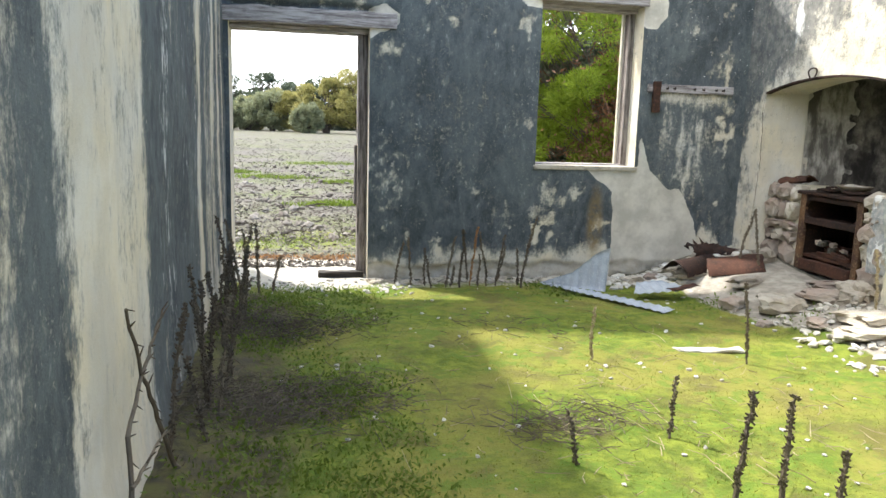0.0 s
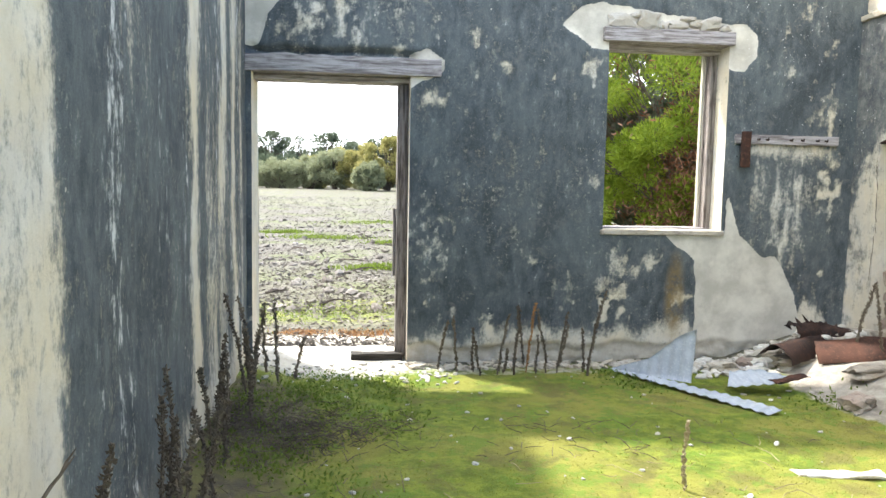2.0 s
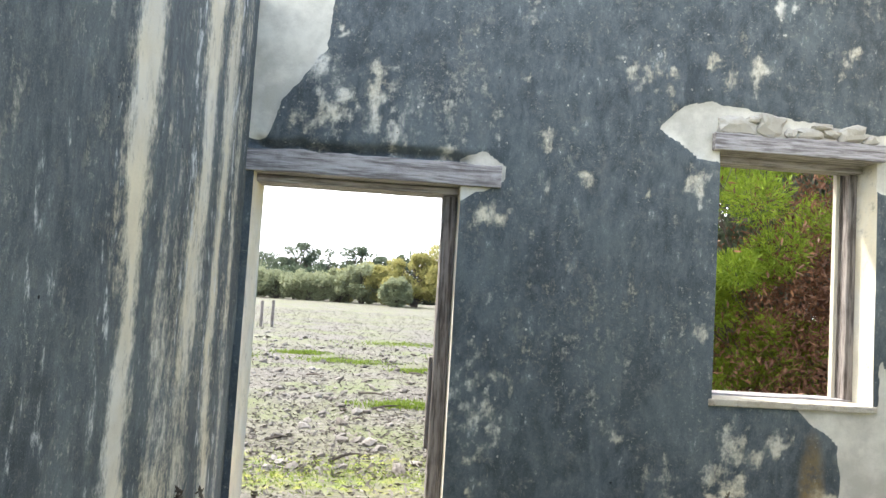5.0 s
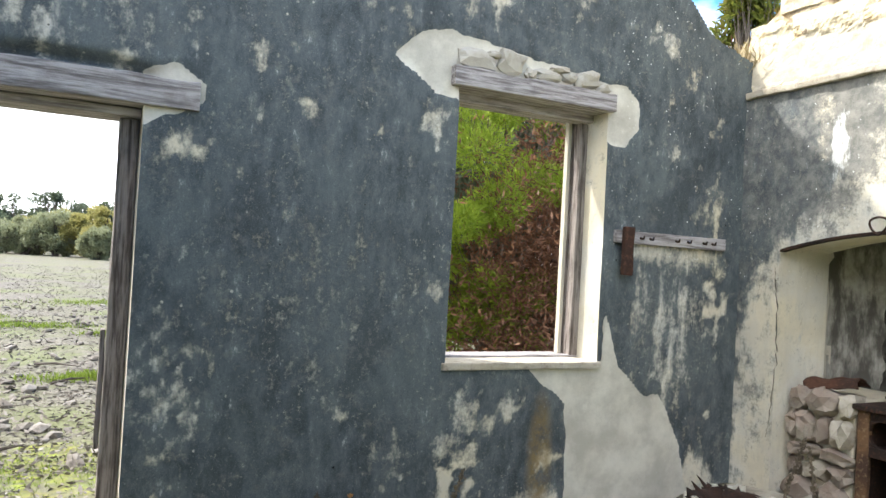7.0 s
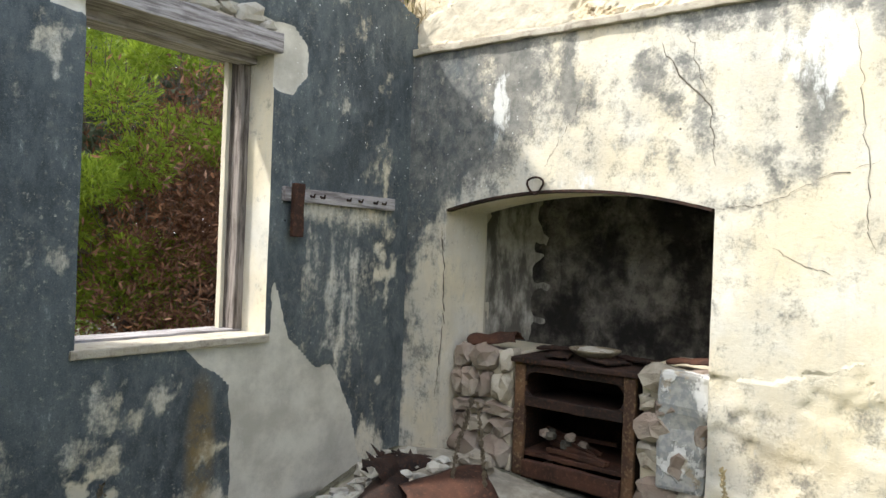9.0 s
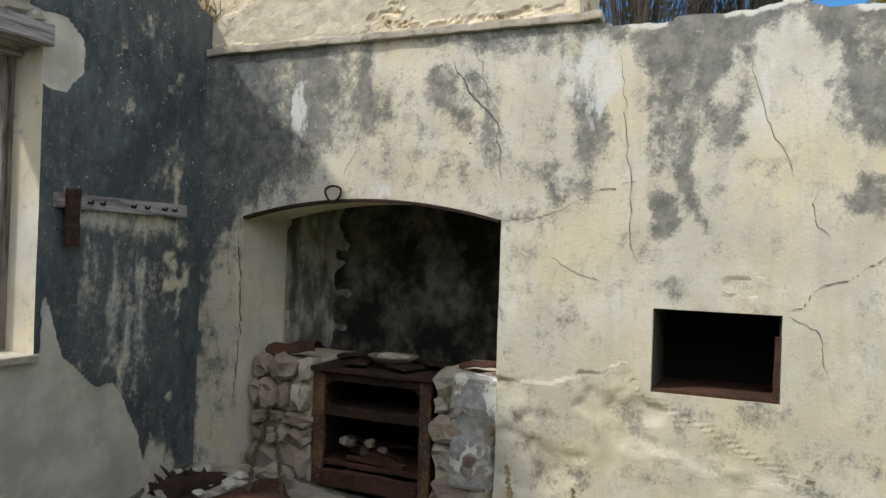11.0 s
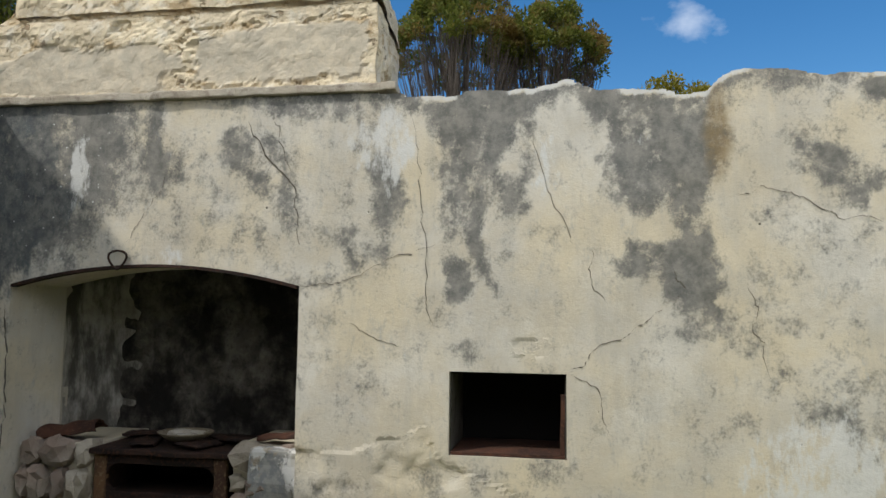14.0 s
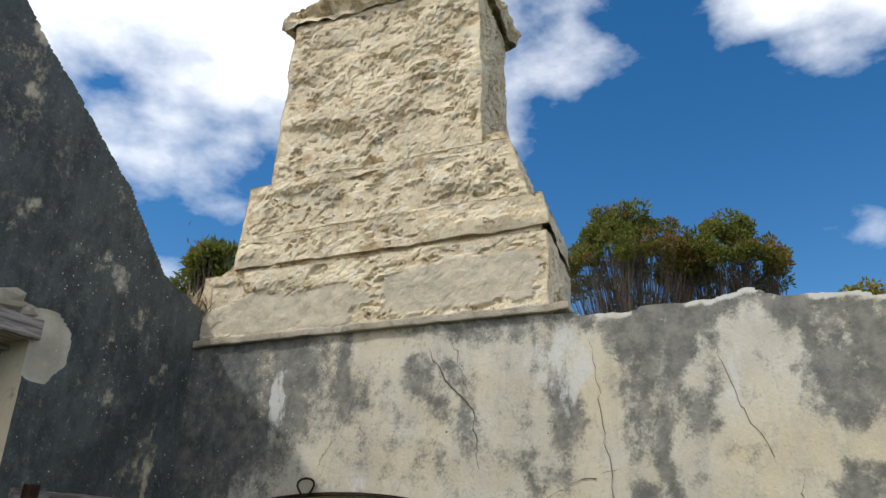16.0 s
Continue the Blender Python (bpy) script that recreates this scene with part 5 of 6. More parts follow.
for k, (x, y, sx, sy, sz, t, label) in enumerate([
        (3.98, 5.36, .22, .17, .13, 20, "rounded pale fieldstone at the edge of the moss"), (4.20, 5.12, .38, .3, .15, -20, "broad tan fieldstone at the hearth's edge"),
        (4.32, 5.72, .42, .2, .09, 10, "long flat pale stone before the hearth"), (4.55, 5.05, .5, .26, .10, -30, "long pale hearth stone"), (4.5, 4.62, .5, .34, .09, 15, "flat white slab of broken plaster"),
        (4.34, 4.42, .46, .3, .08, -12, "flat grey-brown stone slab"), (4.2, 4.75, .22, .16, .07, 40, "small flat stone beside the slab"), (4.1, 6.15, .4, .14, .08, -8, "long flat stone under the rusted iron"),
        (3.62, 6.30, .22, .16, .12, 10, "pale stone fallen below the window"), (3.82, 6.36, .2, .14, .1, 60, "pale stone fallen below the window"), (4.05, 6.40, .17, .13, .1, 30, "pale stone fallen below the window"),
        (4.62, 4.95, .3, .2, .14, 35, "tan stone at the foot of the pier"), (4.72, 5.30, .35, .16, .08, 5, "flat stone before the stove"), (4.66, 6.02, .2, .2, .14, 0, "stone at the foot of the pier"),
        (4.70, 5.0, .2, .26, .2, 15, "large tan stone fallen from the pier"), (3.95, 4.95, .14, .1, .05, 15, "small pale stone on the moss")]):
    lying("fieldstone", stone((sx * 0.8, sy * 0.8, sz * 0.8), k + 20, 1.0, 3), LIMESTONE if k % 3 else PINK_STONE, x, y, sz * 0.22, (0, 0, t), label, "stone", "stones round the hearth")


def rubble(name, count, where, sizes, material, label, seed):
    rng = np.random.default_rng(seed)
    pieces = []
    for _ in range(count):
        x, y = where(rng)
        s = rng.uniform(*sizes)
        z = float(ground_height(np.array(x), np.array(y)))
        bm = stone((s * rng.uniform(.8, 1.6), s * rng.uniform(.7, 1.3), s * rng.uniform(.4, .8)), float(rng.uniform(0, 90)), 1, 1)
        m = pose(x, y, z + s * 0.15, rng.uniform(-20, 20), rng.uniform(-20, 20), rng.uniform(0, 360))
        pieces.append(([m @ v.co for v in bm.verts], [[v.index for v in g.verts] for g in bm.faces]))
        bm.free()
    v, f = joined(pieces)
    return tagged(solid(name, v, f, material), label, "rubble", kind="stuff")


rubble("plaster_rubble", 190, lambda r: (3.3 + 1.3 * r.random(), 6.58 - 0.45 * r.random() ** 1.5), (.03, .09), CHIP, "broken plaster and stone rubble along the wall", 1)
rubble("hearth_rubble", 230, lambda r: (4.7 - 0.75 * r.random() ** 1.3, 3.7 + 1.3 * r.random()), (.015, .06), CHIP, "small broken stones and plaster beside the hearth", 2)
rubble("plaster_chips", 150, lambda r: (0.7 + 3.4 * r.random(), 2.6 + 3.7 * r.random()), (.008, .028), CHIP, "white plaster chips scattered on the moss", 3)
rubble("wall_foot_rubble", 200, lambda r: (1.4 + 2.0 * r.random(), 6.63 - 0.16 * r.random()), (.02, .07), LIMESTONE, "crumbled plaster at the foot of the wall", 4)
rubble("door_rubble", 130, lambda r: (0.4 + 1.3 * r.random(), 6.5 - 0.5 * r.random() + 0.2 * r.random()), (.01, .04), CHIP, "plaster crumbs in front of the doorway", 5)


def corrugated(outline, pitch, depth, thick):
    """A corrugated sheet cut to an outline given in its own plane, ridges along its y."""
    xs = [p[0] for p in outline]
    ys = [p[1] for p in outline]
    ux = np.arange(min(xs), max(xs) + 1e-6, pitch / 6)
    verts, faces, m = [], [], 0
    spans = []
    for x in ux:
        cuts = []
        for (ax, ay), (bx, by) in zip(outline, outline[1:] + outline[:1]):
            if min(ax, bx) <= x <= max(ax, bx) and ax != bx:
                cuts.append(ay + (by - ay) * (x - ax) / (bx - ax))
        spans.append((min(cuts), max(cuts)) if len(cuts) > 1 else (ys[0], ys[0]))
    rows = 8
    for side in (0, 1):
        for x, (lo, hi) in zip(ux, spans):
            for j in range(rows + 1):
                y = lo + (hi - lo) * j / rows
                verts.append((x, y, depth * math.sin(2 * math.pi * x / pitch) + 0.012 * noise.noise((x * 4, y * 4, 1)) + side * thick))
    n = len(ux) * (rows + 1)
    for i in range(len(ux) - 1):
        for j in range(rows):
            q = i * (rows + 1) + j
            faces.append((q, q + rows + 1, q + rows + 2, q + 1))
            faces.append((n + q, n + q + 1, n + q + rows + 2, n + q + rows + 1))
    edge = [i * (rows + 1) for i in range(len(ux))] + [(len(ux) - 1) * (rows + 1) + j for j in range(1, rows + 1)] + [i * (rows + 1) + rows for i in range(len(ux) - 2, -1, -1)] + [j for j in range(rows - 1, 0, -1)]
    for a, b in zip(edge, edge[1:] + edge[:1]):
        faces.append((a, b, b + n, a + n))
    return verts, faces


def sheet(outline, place, x_to, y_to, material, label, pitch=0.076):
    v, f = corrugated(outline, pitch, 0.005, 0.002)
    ob = solid("corrugated_sheet", v, f, material, None, "", True)
    a = Vector(x_to).normalized()
    n = a.cross(Vector(y_to)).normalized()
    b = n.cross(a)
    m = Matrix((a, b, n)).transposed().to_4x4()
    m.translation = place
    ob.matrix_world = m
    return tagged(ob, label, "iron sheet", "scraps of roofing iron")


sheet([(0.0, 0.0), (0.62, 0.0), (0.62, 0.36), (0.5, 0.30), (0.3, 0.12)], (2.80, 6.36, 0.025), (0.42, -0.50, 0.02), (0.12, 0.16, 0.9), ZINC, "torn galvanised corrugated sheet standing against rubble")
sheet([(0.0, 0.02), (1.2, 0.0), (1.22, 0.12), (0.05, 0.10)], (2.78, 6.33, 0.025), (0.60, -1.05, 0.0), (0.9, 0.5, 0.12), ZINC, "long strip of galvanised corrugated iron on the moss")
sheet([(0.0, 0.0), (0.42, 0.03), (0.46, 0.12), (0.30, 0.22), (0.10, 0.2)], (3.36, 5.74, 0.06), (0.97, -0.05, 0.02), (0.1, 0.85, 0.22), ZINC, "small galvanised sheet with a rusty edge")
scrap("rusted_strip", (3.80, 5.79, 0.10), (0, -6, 12), 0.26, 0.08, 0.01, 4, RUST, "orange rusted end of torn iron", "iron sheet")
scrap("rusted_drum_piece", (4.42, 6.08, 0.285), (0, 10, 150), 0.44, 0.38, 0.12, 1, RUST, "curved rusted drum section lying on stones", "iron drum", 0.005)
scrap("rusted_drum_piece", (4.14, 6.22, 0.255), (6, -4, 25), 0.52, 0.26, 0.10, 6, DARK_RUST, "dark folded drum section beside the other", "iron drum", 0.005)
scrap("torn_iron_flap", (4.28, 6.31, 0.31), (48, 0, 18), 0.27, 0.17, 0.05, 15, DARK_RUST, "torn jagged iron flap standing upright", "iron sheet", 0.004, 0.12)
scrap("torn_iron_flap", (4.46, 6.30, 0.31), (40, 10, -30), 0.2, 0.14, 0.04, 18, DARK_RUST, "torn jagged iron flap standing upright", "iron sheet", 0.004, 0.09)
board = part("white_board", box((-0.21, -0.04, -0.008), (0.21, 0.04, 0.012), 0.008, 0.022, 18, 9), CHIP)
board.matrix_world = pose(3.26, 4.49, float(ground_height(np.array(3.26), np.array(4.49))) + 0.002, 1, 0, -8)
tagged(board, "bleached white board half sunk in the moss", "board")

# ---- weeds and plants in the room ----
def dead_stalk(height, lean, seed, spiky=True, thick=0.006):
    """A dead mullein-like stalk with a rough seed spike."""
    rng = np.random.default_rng(seed)
    pts = [(lean[0] * (k / 7) ** 1.4 * height + 0.004 * rng.normal(), lean[1] * (k / 7) ** 1.4 * height + 0.004 * rng.normal(), height * k / 7 - 0.02) for k in range(8)]
    pieces = [tube(pts, [thick * (1 - 0.55 * k / 7) for k in range(8)], 6)]
    if spiky:
        for _ in range(int(420 * height) + 40):
            f = rng.uniform(0.12, 1.0)
            q = f * 7
            i = min(int(q), 6)
            p = Vector(pts[i]).lerp(Vector(pts[i + 1]), q - i)
            a = rng.uniform(0, 6.28)
            out = Vector((math.cos(a), math.sin(a), rng.uniform(-1.2, 0.7))) * rng.uniform(0.006, 0.012 + thick * 1.1)
            side = Vector((-math.sin(a), math.cos(a), 0)) * 0.005
            pieces.append(([p - side, p + side, p + out + Vector((0, 0, 0.006)), p + out * 0.7 - Vector((0, 0, 0.006))], [(0, 1, 2), (0, 3, 1), (0, 2, 3), (1, 3, 2)]))
    return joined(pieces)


random.seed(21)
spots = []
for k in range(12):
    spots.append((1.62 + 0.09 * k + random.uniform(-0.05, 0.05), 6.42 + random.uniform(-0.12, 0.12), random.uniform(0.18, 0.5), "thin dead weed stalk at the foot of the gable wall"))
spots += [(2.60, 6.26, 0.62, "tall dead weed stalk at the foot of the gable wall"), (2.1, 6.3, 0.5, "dead weed stalk at the foot of the gable wall"), (4.42, 6.02, 0.5, "dead weed stalk beside the rusted iron")]
for k in range(22):
    y = 3.35 + 3.0 * k / 22 + random.uniform(-0.1, 0.1)
    spots.append((WEST + random.uniform(0.06, 0.22), y, random.uniform(0.3, 0.62), "dark dead weed stalk against the streaked wall"))
spots += [(0.52, 6.1, 0.55, "leaning dead weed stalk near the doorway"), (0.62, 6.25, 0.3, "short dead weed stalk near the doorway"), (0.48, 5.2, 0.4, "dead weed stalk near the streaked wall"),
          (2.33, 2.78, 0.44, "tall dead seed spike standing in the moss"), (2.50, 2.76, 0.42, "dead seed spike standing in the moss"), (2.70, 2.70, 0.22, "short dead seed spike standing in the moss"),
          (3.35, 4.25, 0.5, "thin dead weed stalk standing in the moss"), (2.35, 3.3, 0.3, "thin dead weed stalk standing in the moss"), (1.85, 3.1, 0.24, "thin dead weed stalk standing in the moss")]
for k, (x, y, h, label) in enumerate(spots):
    thick = 0.012 if "seed spike" in label else 0.0055 if "thin" in label else 0.009
    calm = 0.25 if "seed spike" in label else 1.0
    v, f = dead_stalk(h, (calm * random.uniform(-0.2, 0.25), calm * random.uniform(-0.15, 0.15)), k + 1, True, thick)
    ob = solid("dead_weed", v, f, STALK)
    ob.location = (x, y, float(ground_height(np.array(x), np.array(y))))
    tagged(ob, label, "dead weed", "dead weeds")

for pts, r in (([(0.44, 2.36, 0.0), (0.37, 2.42, 0.26), (0.335, 2.54, 0.46), (0.33, 2.8, 0.55), (0.325, 3.02, 0.60), (0.32, 3.22, 0.64)], 0.009),
               ([(0.40, 3.26, -0.02), (0.35, 3.18, 0.08), (0.335, 2.98, 0.34), (0.33, 2.8, 0.55), (0.325, 2.64, 0.79)], 0.011),
               ([(0.36, 2.46, 0.36), (0.36, 2.72, 0.33), (0.36, 2.98, 0.30)], 0.006)):
    fine = [Vector(a).lerp(Vector(b), q / 4) + Vector(noise.noise_vector(Vector(a) * 7 + Vector((q, 0, 0)))) * 0.008 for a, b in zip(pts, pts[1:]) for q in range(4)] + [Vector(pts[-1])]
    pieces = [tube(fine, [r * (1 - 0.6 * k / len(fine)) for k in range(len(fine))], 6)]
    for k in range(2, len(fine), 1):
        d = Vector((0.02, random.uniform(-0.04, 0.04), random.uniform(-0.03, 0.05)))
        pieces.append(tube([fine[k], fine[k] + d * 0.6, fine[k] + d], [0.003, 0.0025, 0.001], 4))
    v, f = joined(pieces)
    tagged(solid("dead_vine", v, f, STALK), "bare dead vine stem climbing the streaked wall", "vine", "dead vines")


def twig_tangle(cx, cy, spread, count, seed, label, material=STALK):
    rng = np.random.default_rng(seed)
    pieces = []
    for _ in range(count):
        x, y = cx + rng.normal() * spread, cy + rng.normal() * spread * 0.6
        z = float(ground_height(np.array(x), np.array(y)))
        a, ln = rng.uniform(0, 6.28), rng.uniform(0.025, 0.11)
        mid = Vector((x, y, z + rng.uniform(0.005, 0.05)))
        d = Vector((math.cos(a), math.sin(a), rng.uniform(-0.1, 0.45))) * ln
        pieces.append(tube([mid - d * 0.3, mid + d * 0.3 + Vector(rng.normal(size=3)) * 0.008, mid + d], [0.0022, 0.002, 0.001], 4))
    v, f = joined(pieces)
    return tagged(solid("twig_tangle", v, f, material), label, "twigs", kind="stuff")


twig_tangle(1.95, 3.5, 0.2, 320, 1, "tangle of dead twigs lying on the moss")
twig_tangle(2.3, 5.0, 0.35, 60, 2, "thin dead twigs scattered on the moss")
twig_tangle(0.66, 3.9, 0.32, 1200, 3, "dead brown twigs along the streaked wall")
twig_tangle(0.62, 5.2, 0.30, 800, 4, "dead brown twigs along the streaked wall")
twig_tangle(2.4, 4.0, 0.7, 90, 5, "pale straws scattered over the moss", STRAW)
twig_tangle(2.6, 3.1, 0.5, 90, 6, "pale straws scattered over the moss", STRAW)
v, f = dead_stalk(0.34, (0.05, 0.0), 77, True, 0.004)
ob = solid("dry_seedhead", v, f, STRAW)
ob.location = (2.42, 4.35, 0.0)
tagged(ob, "pale dry seed head standing in the moss", "dead weed")
v, f = dead_stalk(0.5, (0.1, 0.0), 78, True, 0.004)
ob = solid("dry_seedhead", v, f, ORANGE)
ob.location = (2.2, 6.35, 0.02)
tagged(ob, "brown dry seed head against the gable wall", "dead weed")

rng = np.random.default_rng(4)
n = 85000
px, py = rng.uniform(WEST + 0.1, 4.6, n), 1.9 + rng.uniform(0, 1, n) * 4.55
ok = (np.hypot(px - 4.75, (py - 5.6) * 0.7) > 0.85) & (np.hypot((px - 4.6) * 0.9, (py - 4.3) * 0.6) > 0.42) & (fbm(px * 2, py * 2, 3) + 0.25 * rng.random(n) > 0.5) & ((px > 0.75) | (rng.random(n) < 0.3))
px, py = px[ok], py[ok]
base = np.stack([px, py, ground_height(px, py) - 0.004], 1)
v, f = slips(base, rng.normal(size=base.shape) * 0.55 + np.array((0, 0, 0.8)), rng.uniform(0.005, 0.014, len(base)), 0.0022, rng)
tagged(new("moss_tufts", quick_mesh("moss_tufts", v, f, MOSS_BLADE)), "short yellow-green moss and grass covering the floor", "moss", kind="stuff")

n = 9000
cl = rng.uniform(0, 1, (45, 2)) * np.array((0.9, 3.6)) + np.array((0.4, 2.7))
cl = np.concatenate([cl, np.array([(1.02, 4.0), (1.0, 3.3), (1.1, 3.55), (2.75, 6.2), (2.85, 5.98), (3.9, 5.5), (4.2, 4.95)])])
pick = rng.integers(0, len(cl), n)
p2 = cl[pick] + rng.normal(size=(n, 2)) * 0.11
p2[:, 0] = np.maximum(p2[:, 0], WEST + 0.04)
base = np.stack([p2[:, 0], p2[:, 1], ground_height(p2[:, 0], p2[:, 1]) + rng.uniform(0, 0.03, n)], 1)
v, f = slips(base, rng.normal(size=base.shape) * 0.8 + np.array((0, 0, 0.6)), rng.uniform(0.015, 0.035, n), rng.uniform(0.003, 0.007, n), rng)
tagged(new("green_herbs", quick_mesh("green_herbs", v, f, HERB)), "low green herbs growing along the wall", "herbs", kind="stuff")

# ---- the field outside ----
n = 60000
ry = 7.3 + 48 * rng.random(n) ** 2.1
rx = 0.7 + (rng.random(n) - 0.62) * (1.6 + (ry - 6.8) * 0.75)
ok = (ry > 8.7) | (rng.random(n) < 0.25)
rx, ry = rx[ok], ry[ok]
base = np.stack([rx, ry, ground_height(rx, ry) + 0.004], 1)
v, f = slips(base, rng.normal(size=base.shape) * np.array((1, 1, 0.3)), rng.uniform(0.02, 0.11, len(base)) * (0.7 + 0.03 * (ry - 7)), rng.uniform(0.004, 0.016, len(base)), rng)
tagged(new("bark_litter", quick_mesh("bark_litter", v, f, LITTER)), "grey bark and wood litter strewn over the field", "litter", kind="stuff")


rubble("bark_lumps", 700, lambda r: (0.7 + (r.random() - 0.62) * 9, 8.9 + 16 * r.random() ** 1.6), (.03, .13), LITTER, "grey lumps of bark and broken wood in the field", 6)
pieces = []
for k in range(22):
    y = 9.0 + 14 * rng.random() ** 1.4
    x, a, ln = 0.6 + (rng.random() - 0.65) * (2 + (y - 7) * 0.7), rng.uniform(-1.2, 1.2), rng.uniform(0.15, 0.6)
    z = float(ground_height(np.array(x), np.array(y))) + 0.02
    d = Vector((math.cos(a), math.sin(a), rng.uniform(-0.02, 0.06))) * ln
    c = Vector((x, y, z))
    pieces.append(tube([c, c + d * 0.5 + Vector((0, 0, 0.02)), c + d], [0.016, 0.013, 0.005], 5))
v, f = joined(pieces)
tagged(solid("fallen_branches", v, f, BARK), "dead branches lying about the field", "branches", kind="stuff")


def tuft(x, y, spread, count, height, material, name, label, seed, category="grass tuft"):
    rng = np.random.default_rng(seed)
    p = rng.normal(size=(count, 2)) * np.array((spread, spread * 0.5)) + np.array((x, y))
    base = np.stack([p[:, 0], p[:, 1], ground_height(p[:, 0], p[:, 1]) - 0.005], 1)
    v, f = slips(base, rng.normal(size=base.shape) * 0.5 + np.array((0, 0, 0.8)), rng.uniform(0.4, 1, count) * height, height * 0.06, rng)
    tagged(new(name, quick_mesh(name, v, f, material)), label, category, kind="stuff")


for k, (x, y, s) in enumerate([(0.35, 18.2, .5), (-2.4, 18.4, .45), (-0.7, 19.6, .3), (1.9, 17.0, .3), (2.0, 24, .9), (-3.5, 13.6, .3), (0.2, 8.6, .5), (0.9, 8.9, .5), (1.4, 12.5, .25), (3.6, 20, .8)]):
    tuft(x, y, s, 1100, 0.12 if y > 10 else 0.05, HERB, "grass_tuft", "low green grass patch in the bare field", k)
tuft(1.1, 7.75, 0.18, 900, 0.05, ORANGE, "dead_fern", "orange dead fern fronds lying outside the doorway", 31, "dead fern")
tuft(0.55, 7.8, 0.1, 500, 0.05, ORANGE, "dead_fern", "orange dead fern fronds lying outside the doorway", 32, "dead fern")
for x, y in ((-3.3, 30.0), (-2.95, 30.3)):
    ob = part("fence_post", box((-0.05, -0.05, -0.1), (0.05, 0.05, 0.95), 0.012, 0.01, 6, int(y * 10)), GREY_POST)
    ob.location = (x, y, float(ground_height(np.array(x), np.array(y))))
    tagged(ob, "weathered grey timber post in the field", "post", "field posts")


# ---- bushes and trees ----
def plant(name, x, y, z0, clumps, per, leaf, width, material, label, category, seed, trunk=0.05, spread=0.5, droop=0.0, extra=None, trunks=1):
    """A bush or tree: tapered limbs that run to clumps of small leaves. clumps: rows of x, y, z, radius from its foot."""
    rng = np.random.default_rng(seed)
    thing = tagged(empty(name, (x, y, z0)), label, category)
    pieces, cs, ds = [], [], []
    for i, (cx, cy, cz, r) in enumerate(clumps):
        fork = Vector((cx * 0.25, cy * 0.25, cz * 0.45))
        root = Vector((trunk * 1.5 * (i % trunks), 0, -0.05))
        end = Vector((cx, cy, cz))
        mid = fork.lerp(end, 0.55) + Vector(rng.normal(size=3)) * r * 0.25
        if i % max(1, len(clumps) // 20) == 0:
            pieces.append(tube([root, fork * 0.6 + Vector(rng.normal(size=3)) * trunk, fork, mid, end], [trunk, trunk * 0.75, trunk * 0.5, trunk * 0.28, trunk * 0.1], 6))
        for _ in range(4):
            tip = end + Vector(rng.normal(size=3)) * r * 0.6
            pieces.append(tube([mid, mid.lerp(tip, 0.5) + Vector(rng.normal(size=3)) * r * 0.1, tip], [trunk * 0.2, trunk * 0.13, trunk * 0.04], 4))
        d = rng.normal(size=(per, 3))
        d /= np.linalg.norm(d, axis=1, keepdims=True)
        rr = rng.uniform(0.25, 1, (per, 1)) ** 0.55
        bump = 0.75 + 0.5 * fbm(d[:, 0] * 2.5 + i * 3, d[:, 2] * 2.5 + d[:, 1], seed)[:, None]
        c = np.array((cx, cy, cz)) + d * rr * r * bump * np.array((1, 1, 0.75))
        cs.append(c)
        ds.append(d * 0.8 + rng.normal(size=(per, 3)) * spread + np.array((0, 0, 0.35 - droop)))
    v, f = joined(pieces)
    solid("trunk", v, f, BARK, thing, "bare limbs")
    v, f = slips(np.concatenate(cs), np.concatenate(ds), rng.uniform(0.6, 1.3, per * len(clumps)) * leaf, width, rng)
    ob = new("crown", quick_mesh("crown", v, f, material))
    ob.parent = thing
    if extra:
        v, f = extra(rng)
        ob = new("dead_foliage", quick_mesh("dead_foliage", v, f, DEAD_LEAF))
        ob.parent = thing
        tagged(ob, "brown dead lower foliage")
    return thing


def clumps_in(rng, count, size, r, low=0.3):
    """Clump places spread over a rounded crown of the given half widths and height."""
    rows = []
    for _ in range(count):
        d = rng.normal(size=3)
        d /= np.linalg.norm(d)
        f = rng.uniform(0.45, 1) ** 0.6
        rows.append((d[0] * size[0] * f, d[1] * size[1] * f, size[2] * (low + (1 - low) * (0.5 + 0.5 * d[2] * f)), r * rng.uniform(0.7, 1.3)))
    return rows


crng = np.random.default_rng(12)
green = [(cx, cy, cz, r) for cx, cy, cz, r in clumps_in(crng, 150, (3.0, 1.5, 4.3), 0.30, 0.10) if cx < 0.0 - 0.4 * cy or cz > 2.9]


def dead_part(rng):
    n = 60000
    c = np.stack([rng.normal(1.1, 1.1, n), rng.normal(-0.9, 0.6, n), np.abs(rng.normal(1.4, 1.0, n))], 1)
    keep = fbm(c[:, 0] * 2, c[:, 2] * 2, 6) > 0.42
    c = c[keep]
    return slips(c, rng.normal(size=c.shape), rng.uniform(0.05, 0.13, len(c)), 0.011, rng)


plant("wattle_bush", 6.0, 11.6, 0.0, green, 1300, 0.085, 0.008, WATTLE, "dense bright green bush with brown dead lower branches", "bush", 3, 0.03, 0.45, 0.0, dead_part, 4)
back = clumps_in(crng, 95, (4.2, 1.2, 4.3), 0.6, 0.05)
plant("wattle_bush", 8.2, 14.2, 0.0, back, 700, 0.2, 0.04, GUM, "dense dark green bush behind the first one", "bush", 4, 0.03, 0.45, 0.0, dead_part, 4)

prng = np.random.default_rng(8)
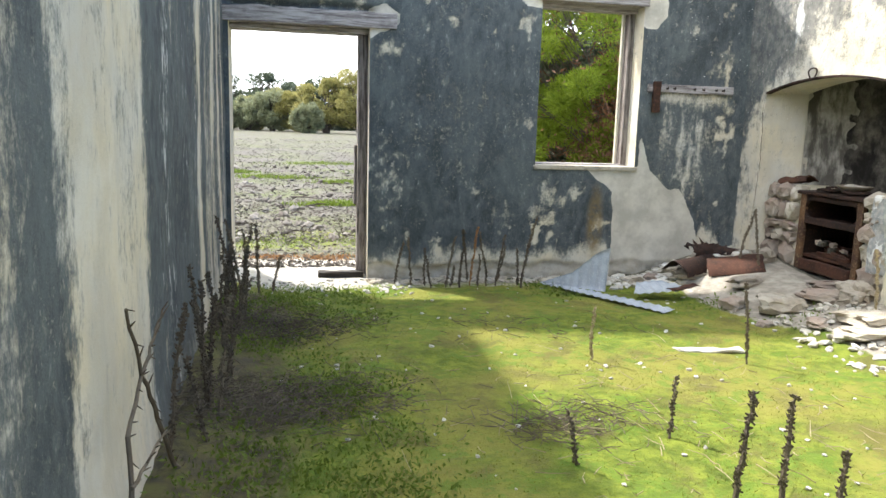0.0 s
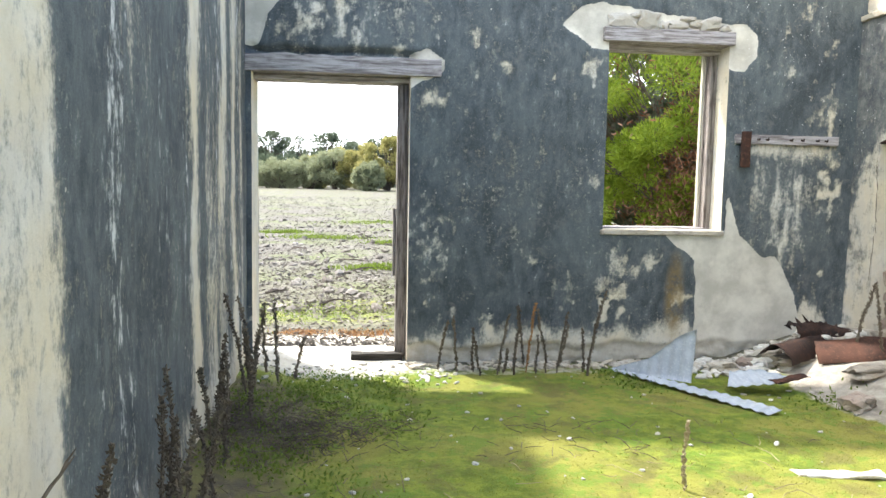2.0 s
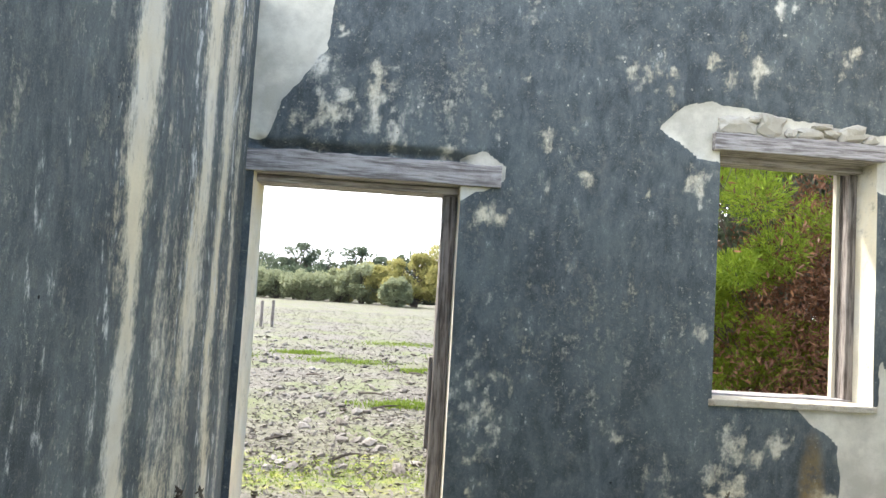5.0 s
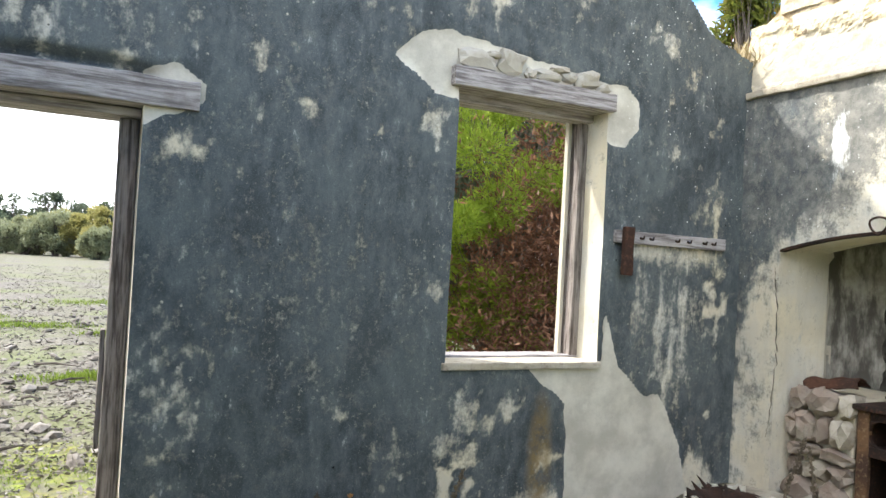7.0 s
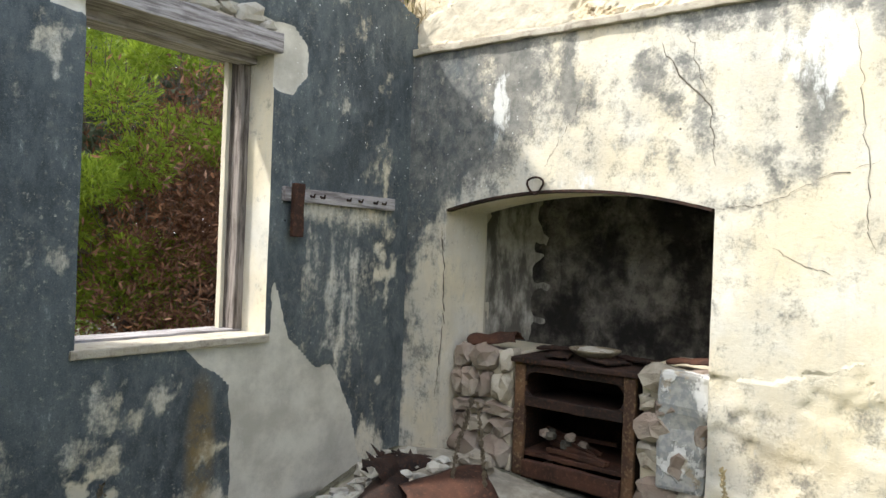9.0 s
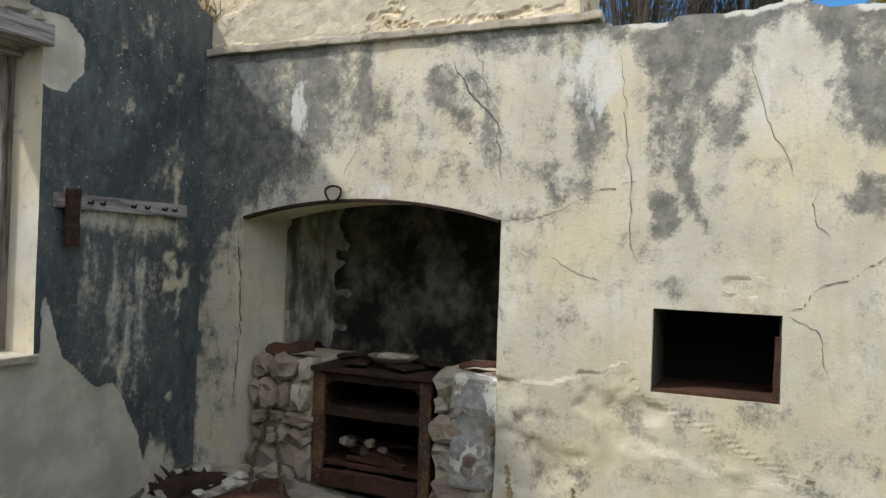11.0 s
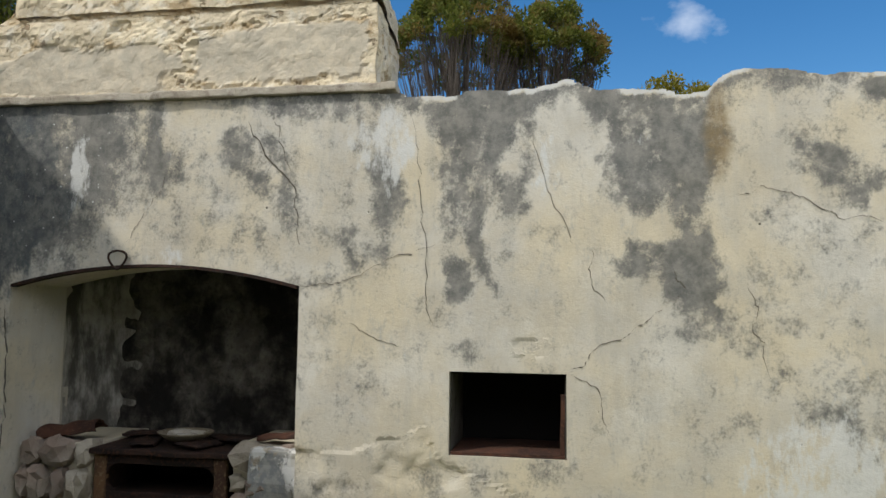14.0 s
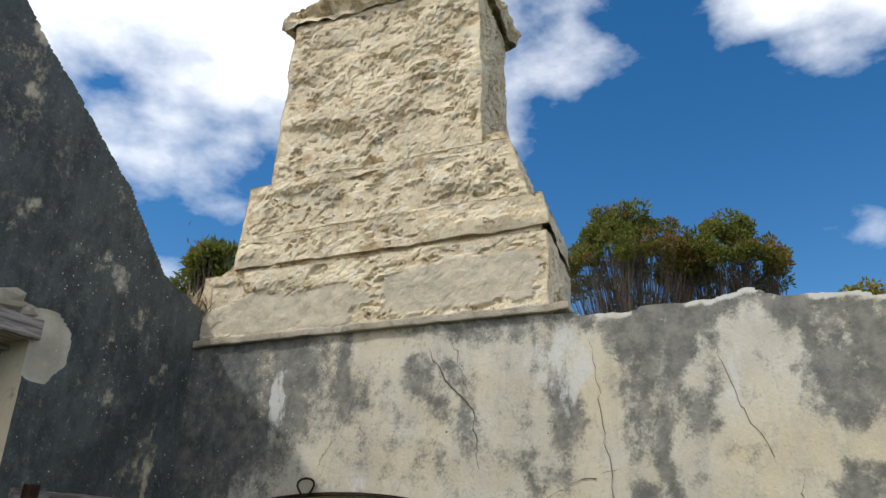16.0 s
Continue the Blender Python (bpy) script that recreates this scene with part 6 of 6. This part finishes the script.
# far scrub edge seen through the doorway
far = []
for k, (x, y, w, h) in enumerate([(4.6, 88, 3.2, 6.4), (8.2, 86, 3.2, 7.4), (11.5, 88, 4, 7.6), (1.6, 92, 2.6, 5.2), (16, 90, 5, 8), (22, 95, 6, 8.5), (-0.6, 96, 3.0, 5.0), (-3.8, 99, 3.0, 4.4)]):
    far.append((x, y, w, h, OLIVE, "rounded olive-yellow scrub bush at the field's edge"))
for k, (x, y, w, h) in enumerate([(-1.6, 93, 2.6, 3.6), (-4.6, 95, 2.6, 3.0), (-8.2, 96, 3.0, 2.6), (-12.5, 98, 3.2, 2.4), (-17, 98, 4, 2.8), (-22, 98, 4, 3.0), (2.5, 84, 1.4, 2.4), (-28, 100, 5, 3.4), (-24, 112, 6, 5.0), (-34, 116, 8, 5.6)]):
    far.append((x, y, w * 1.25, h * 1.3, GREYGREEN, "low grey-green scrub bush at the field's edge"))
for k, (x, y, w, h, mat, label) in enumerate(far):
    plant("scrub_bush", x, y, -0.05, clumps_in(prng, 52, (w, w * 0.6, h), w * 0.21, 0.05), 230, 0.32, 0.07, mat, label, "bush", 50 + k, 0.12, 0.8, 0.0, None, 4)
for k, (x, y, w, h) in enumerate([(-12.6, 120, 3.2, 8.8), (-7.0, 121, 3.2, 7.4), (-2.6, 119, 3.4, 8.3), (2.5, 122, 3.4, 7.6), (-18, 124, 4.2, 6.6), (-24, 124, 4.5, 7.6), (7, 126, 4, 8.6), (-31, 126, 5, 7.5)]):
    plant("gum_tree", x, y, -0.05, clumps_in(prng, 22, (w, w * 0.7, h), w * 0.26, 0.42), 130, 0.5, 0.11, GUM, "dark distant gum tree behind the scrub", "tree", 80 + k, 0.2, 0.8, 0.2, None, 2)
    if k % 2 == 0:
        plant("scrub_bush", x + 2, y - 6, -0.05, clumps_in(prng, 26, (5, 2.0, 4.2), 1.3, 0.05), 170, 0.5, 0.12, GUM, "dark scrub under the distant gum trees", "bush", 95 + k, 0.12, 0.8, 0.0, None, 4)

# trees beyond the ragged wall
def umbrella(rng, count, w, h0, h1, r):
    rows = []
    for _ in range(count):
        a, q = rng.uniform(0, 6.28), math.sqrt(rng.random())
        rows.append((w * q * math.cos(a), w * q * math.sin(a), h0 + (h1 - h0) * (1 - q * q) * rng.uniform(0.6, 1.0), r * rng.uniform(0.7, 1.25)))
    return rows


plant("paperbark_tree", 16.3, 5.9, 0.0, umbrella(prng, 95, 1.5, 6.8, 8.5, 0.24), 210, 0.10, 0.022, TREE_LEAF, "sunlit tree with bare forking limbs and a rounded crown", "tree", 120, 0.05, 0.8, 0.0, None, 5)
plant("paperbark_tree", 16.8, 4.1, 0.0, umbrella(prng, 70, 1.25, 6.8, 8.2, 0.24), 210, 0.10, 0.022, TREE_LEAF, "smaller sunlit tree with bare limbs and a rounded crown", "tree", 121, 0.05, 0.8, 0.0, None, 5)
plant("yellow_tree", 16.5, 1.5, 0.0, umbrella(prng, 44, 1.25, 5.2, 6.2, 0.24), 210, 0.10, 0.022, YELLOW_LEAF, "yellow-green tree top beyond the wall", "tree", 122, 0.05, 0.8, 0.0, None, 4)
plant("green_tree", 9.2, 10.7, 0.0, umbrella(prng, 24, 0.6, 4.2, 5.65, 0.22), 170, 0.13, 0.02, TREE_LEAF, "small green tree behind the chimney", "tree", 123, 0.08, 0.7, 0.0, None, 3)
tagged(new("dry_wall_top_weeds", quick_mesh("dry_wall_top_weeds", *slips(np.stack([rng.uniform(4.75, 5.4, 500), rng.uniform(6.62, 6.95, 500), rng.uniform(2.7, 2.86, 500)], 1), rng.normal(size=(500, 3)) * 0.5 + np.array((0, 0, 0.8)), rng.uniform(0.06, 0.2, 500), 0.006, rng), STRAW)), "dry brown weeds growing in the corner of the wall tops", "weeds", kind="stuff")
for k, (y, h) in enumerate([(4.72, 0.45), (4.42, 0.42), (4.60, 0.3), (4.2, 0.25), (5.86, 0.5)]):
    v, f = dead_stalk(h, (-0.1, 0.05), 200 + k, True, 0.006)
    x = 4.62 if k < 4 else 4.5
    ob = solid("dead_weed", v, f, STRAW if k != 4 else STALK)
    ob.location = (x, y, float(ground_height(np.array(x), np.array(y))))
    tagged(ob, "dry pale weed stalk at the foot of the cream wall", "dead weed", "dead weeds")
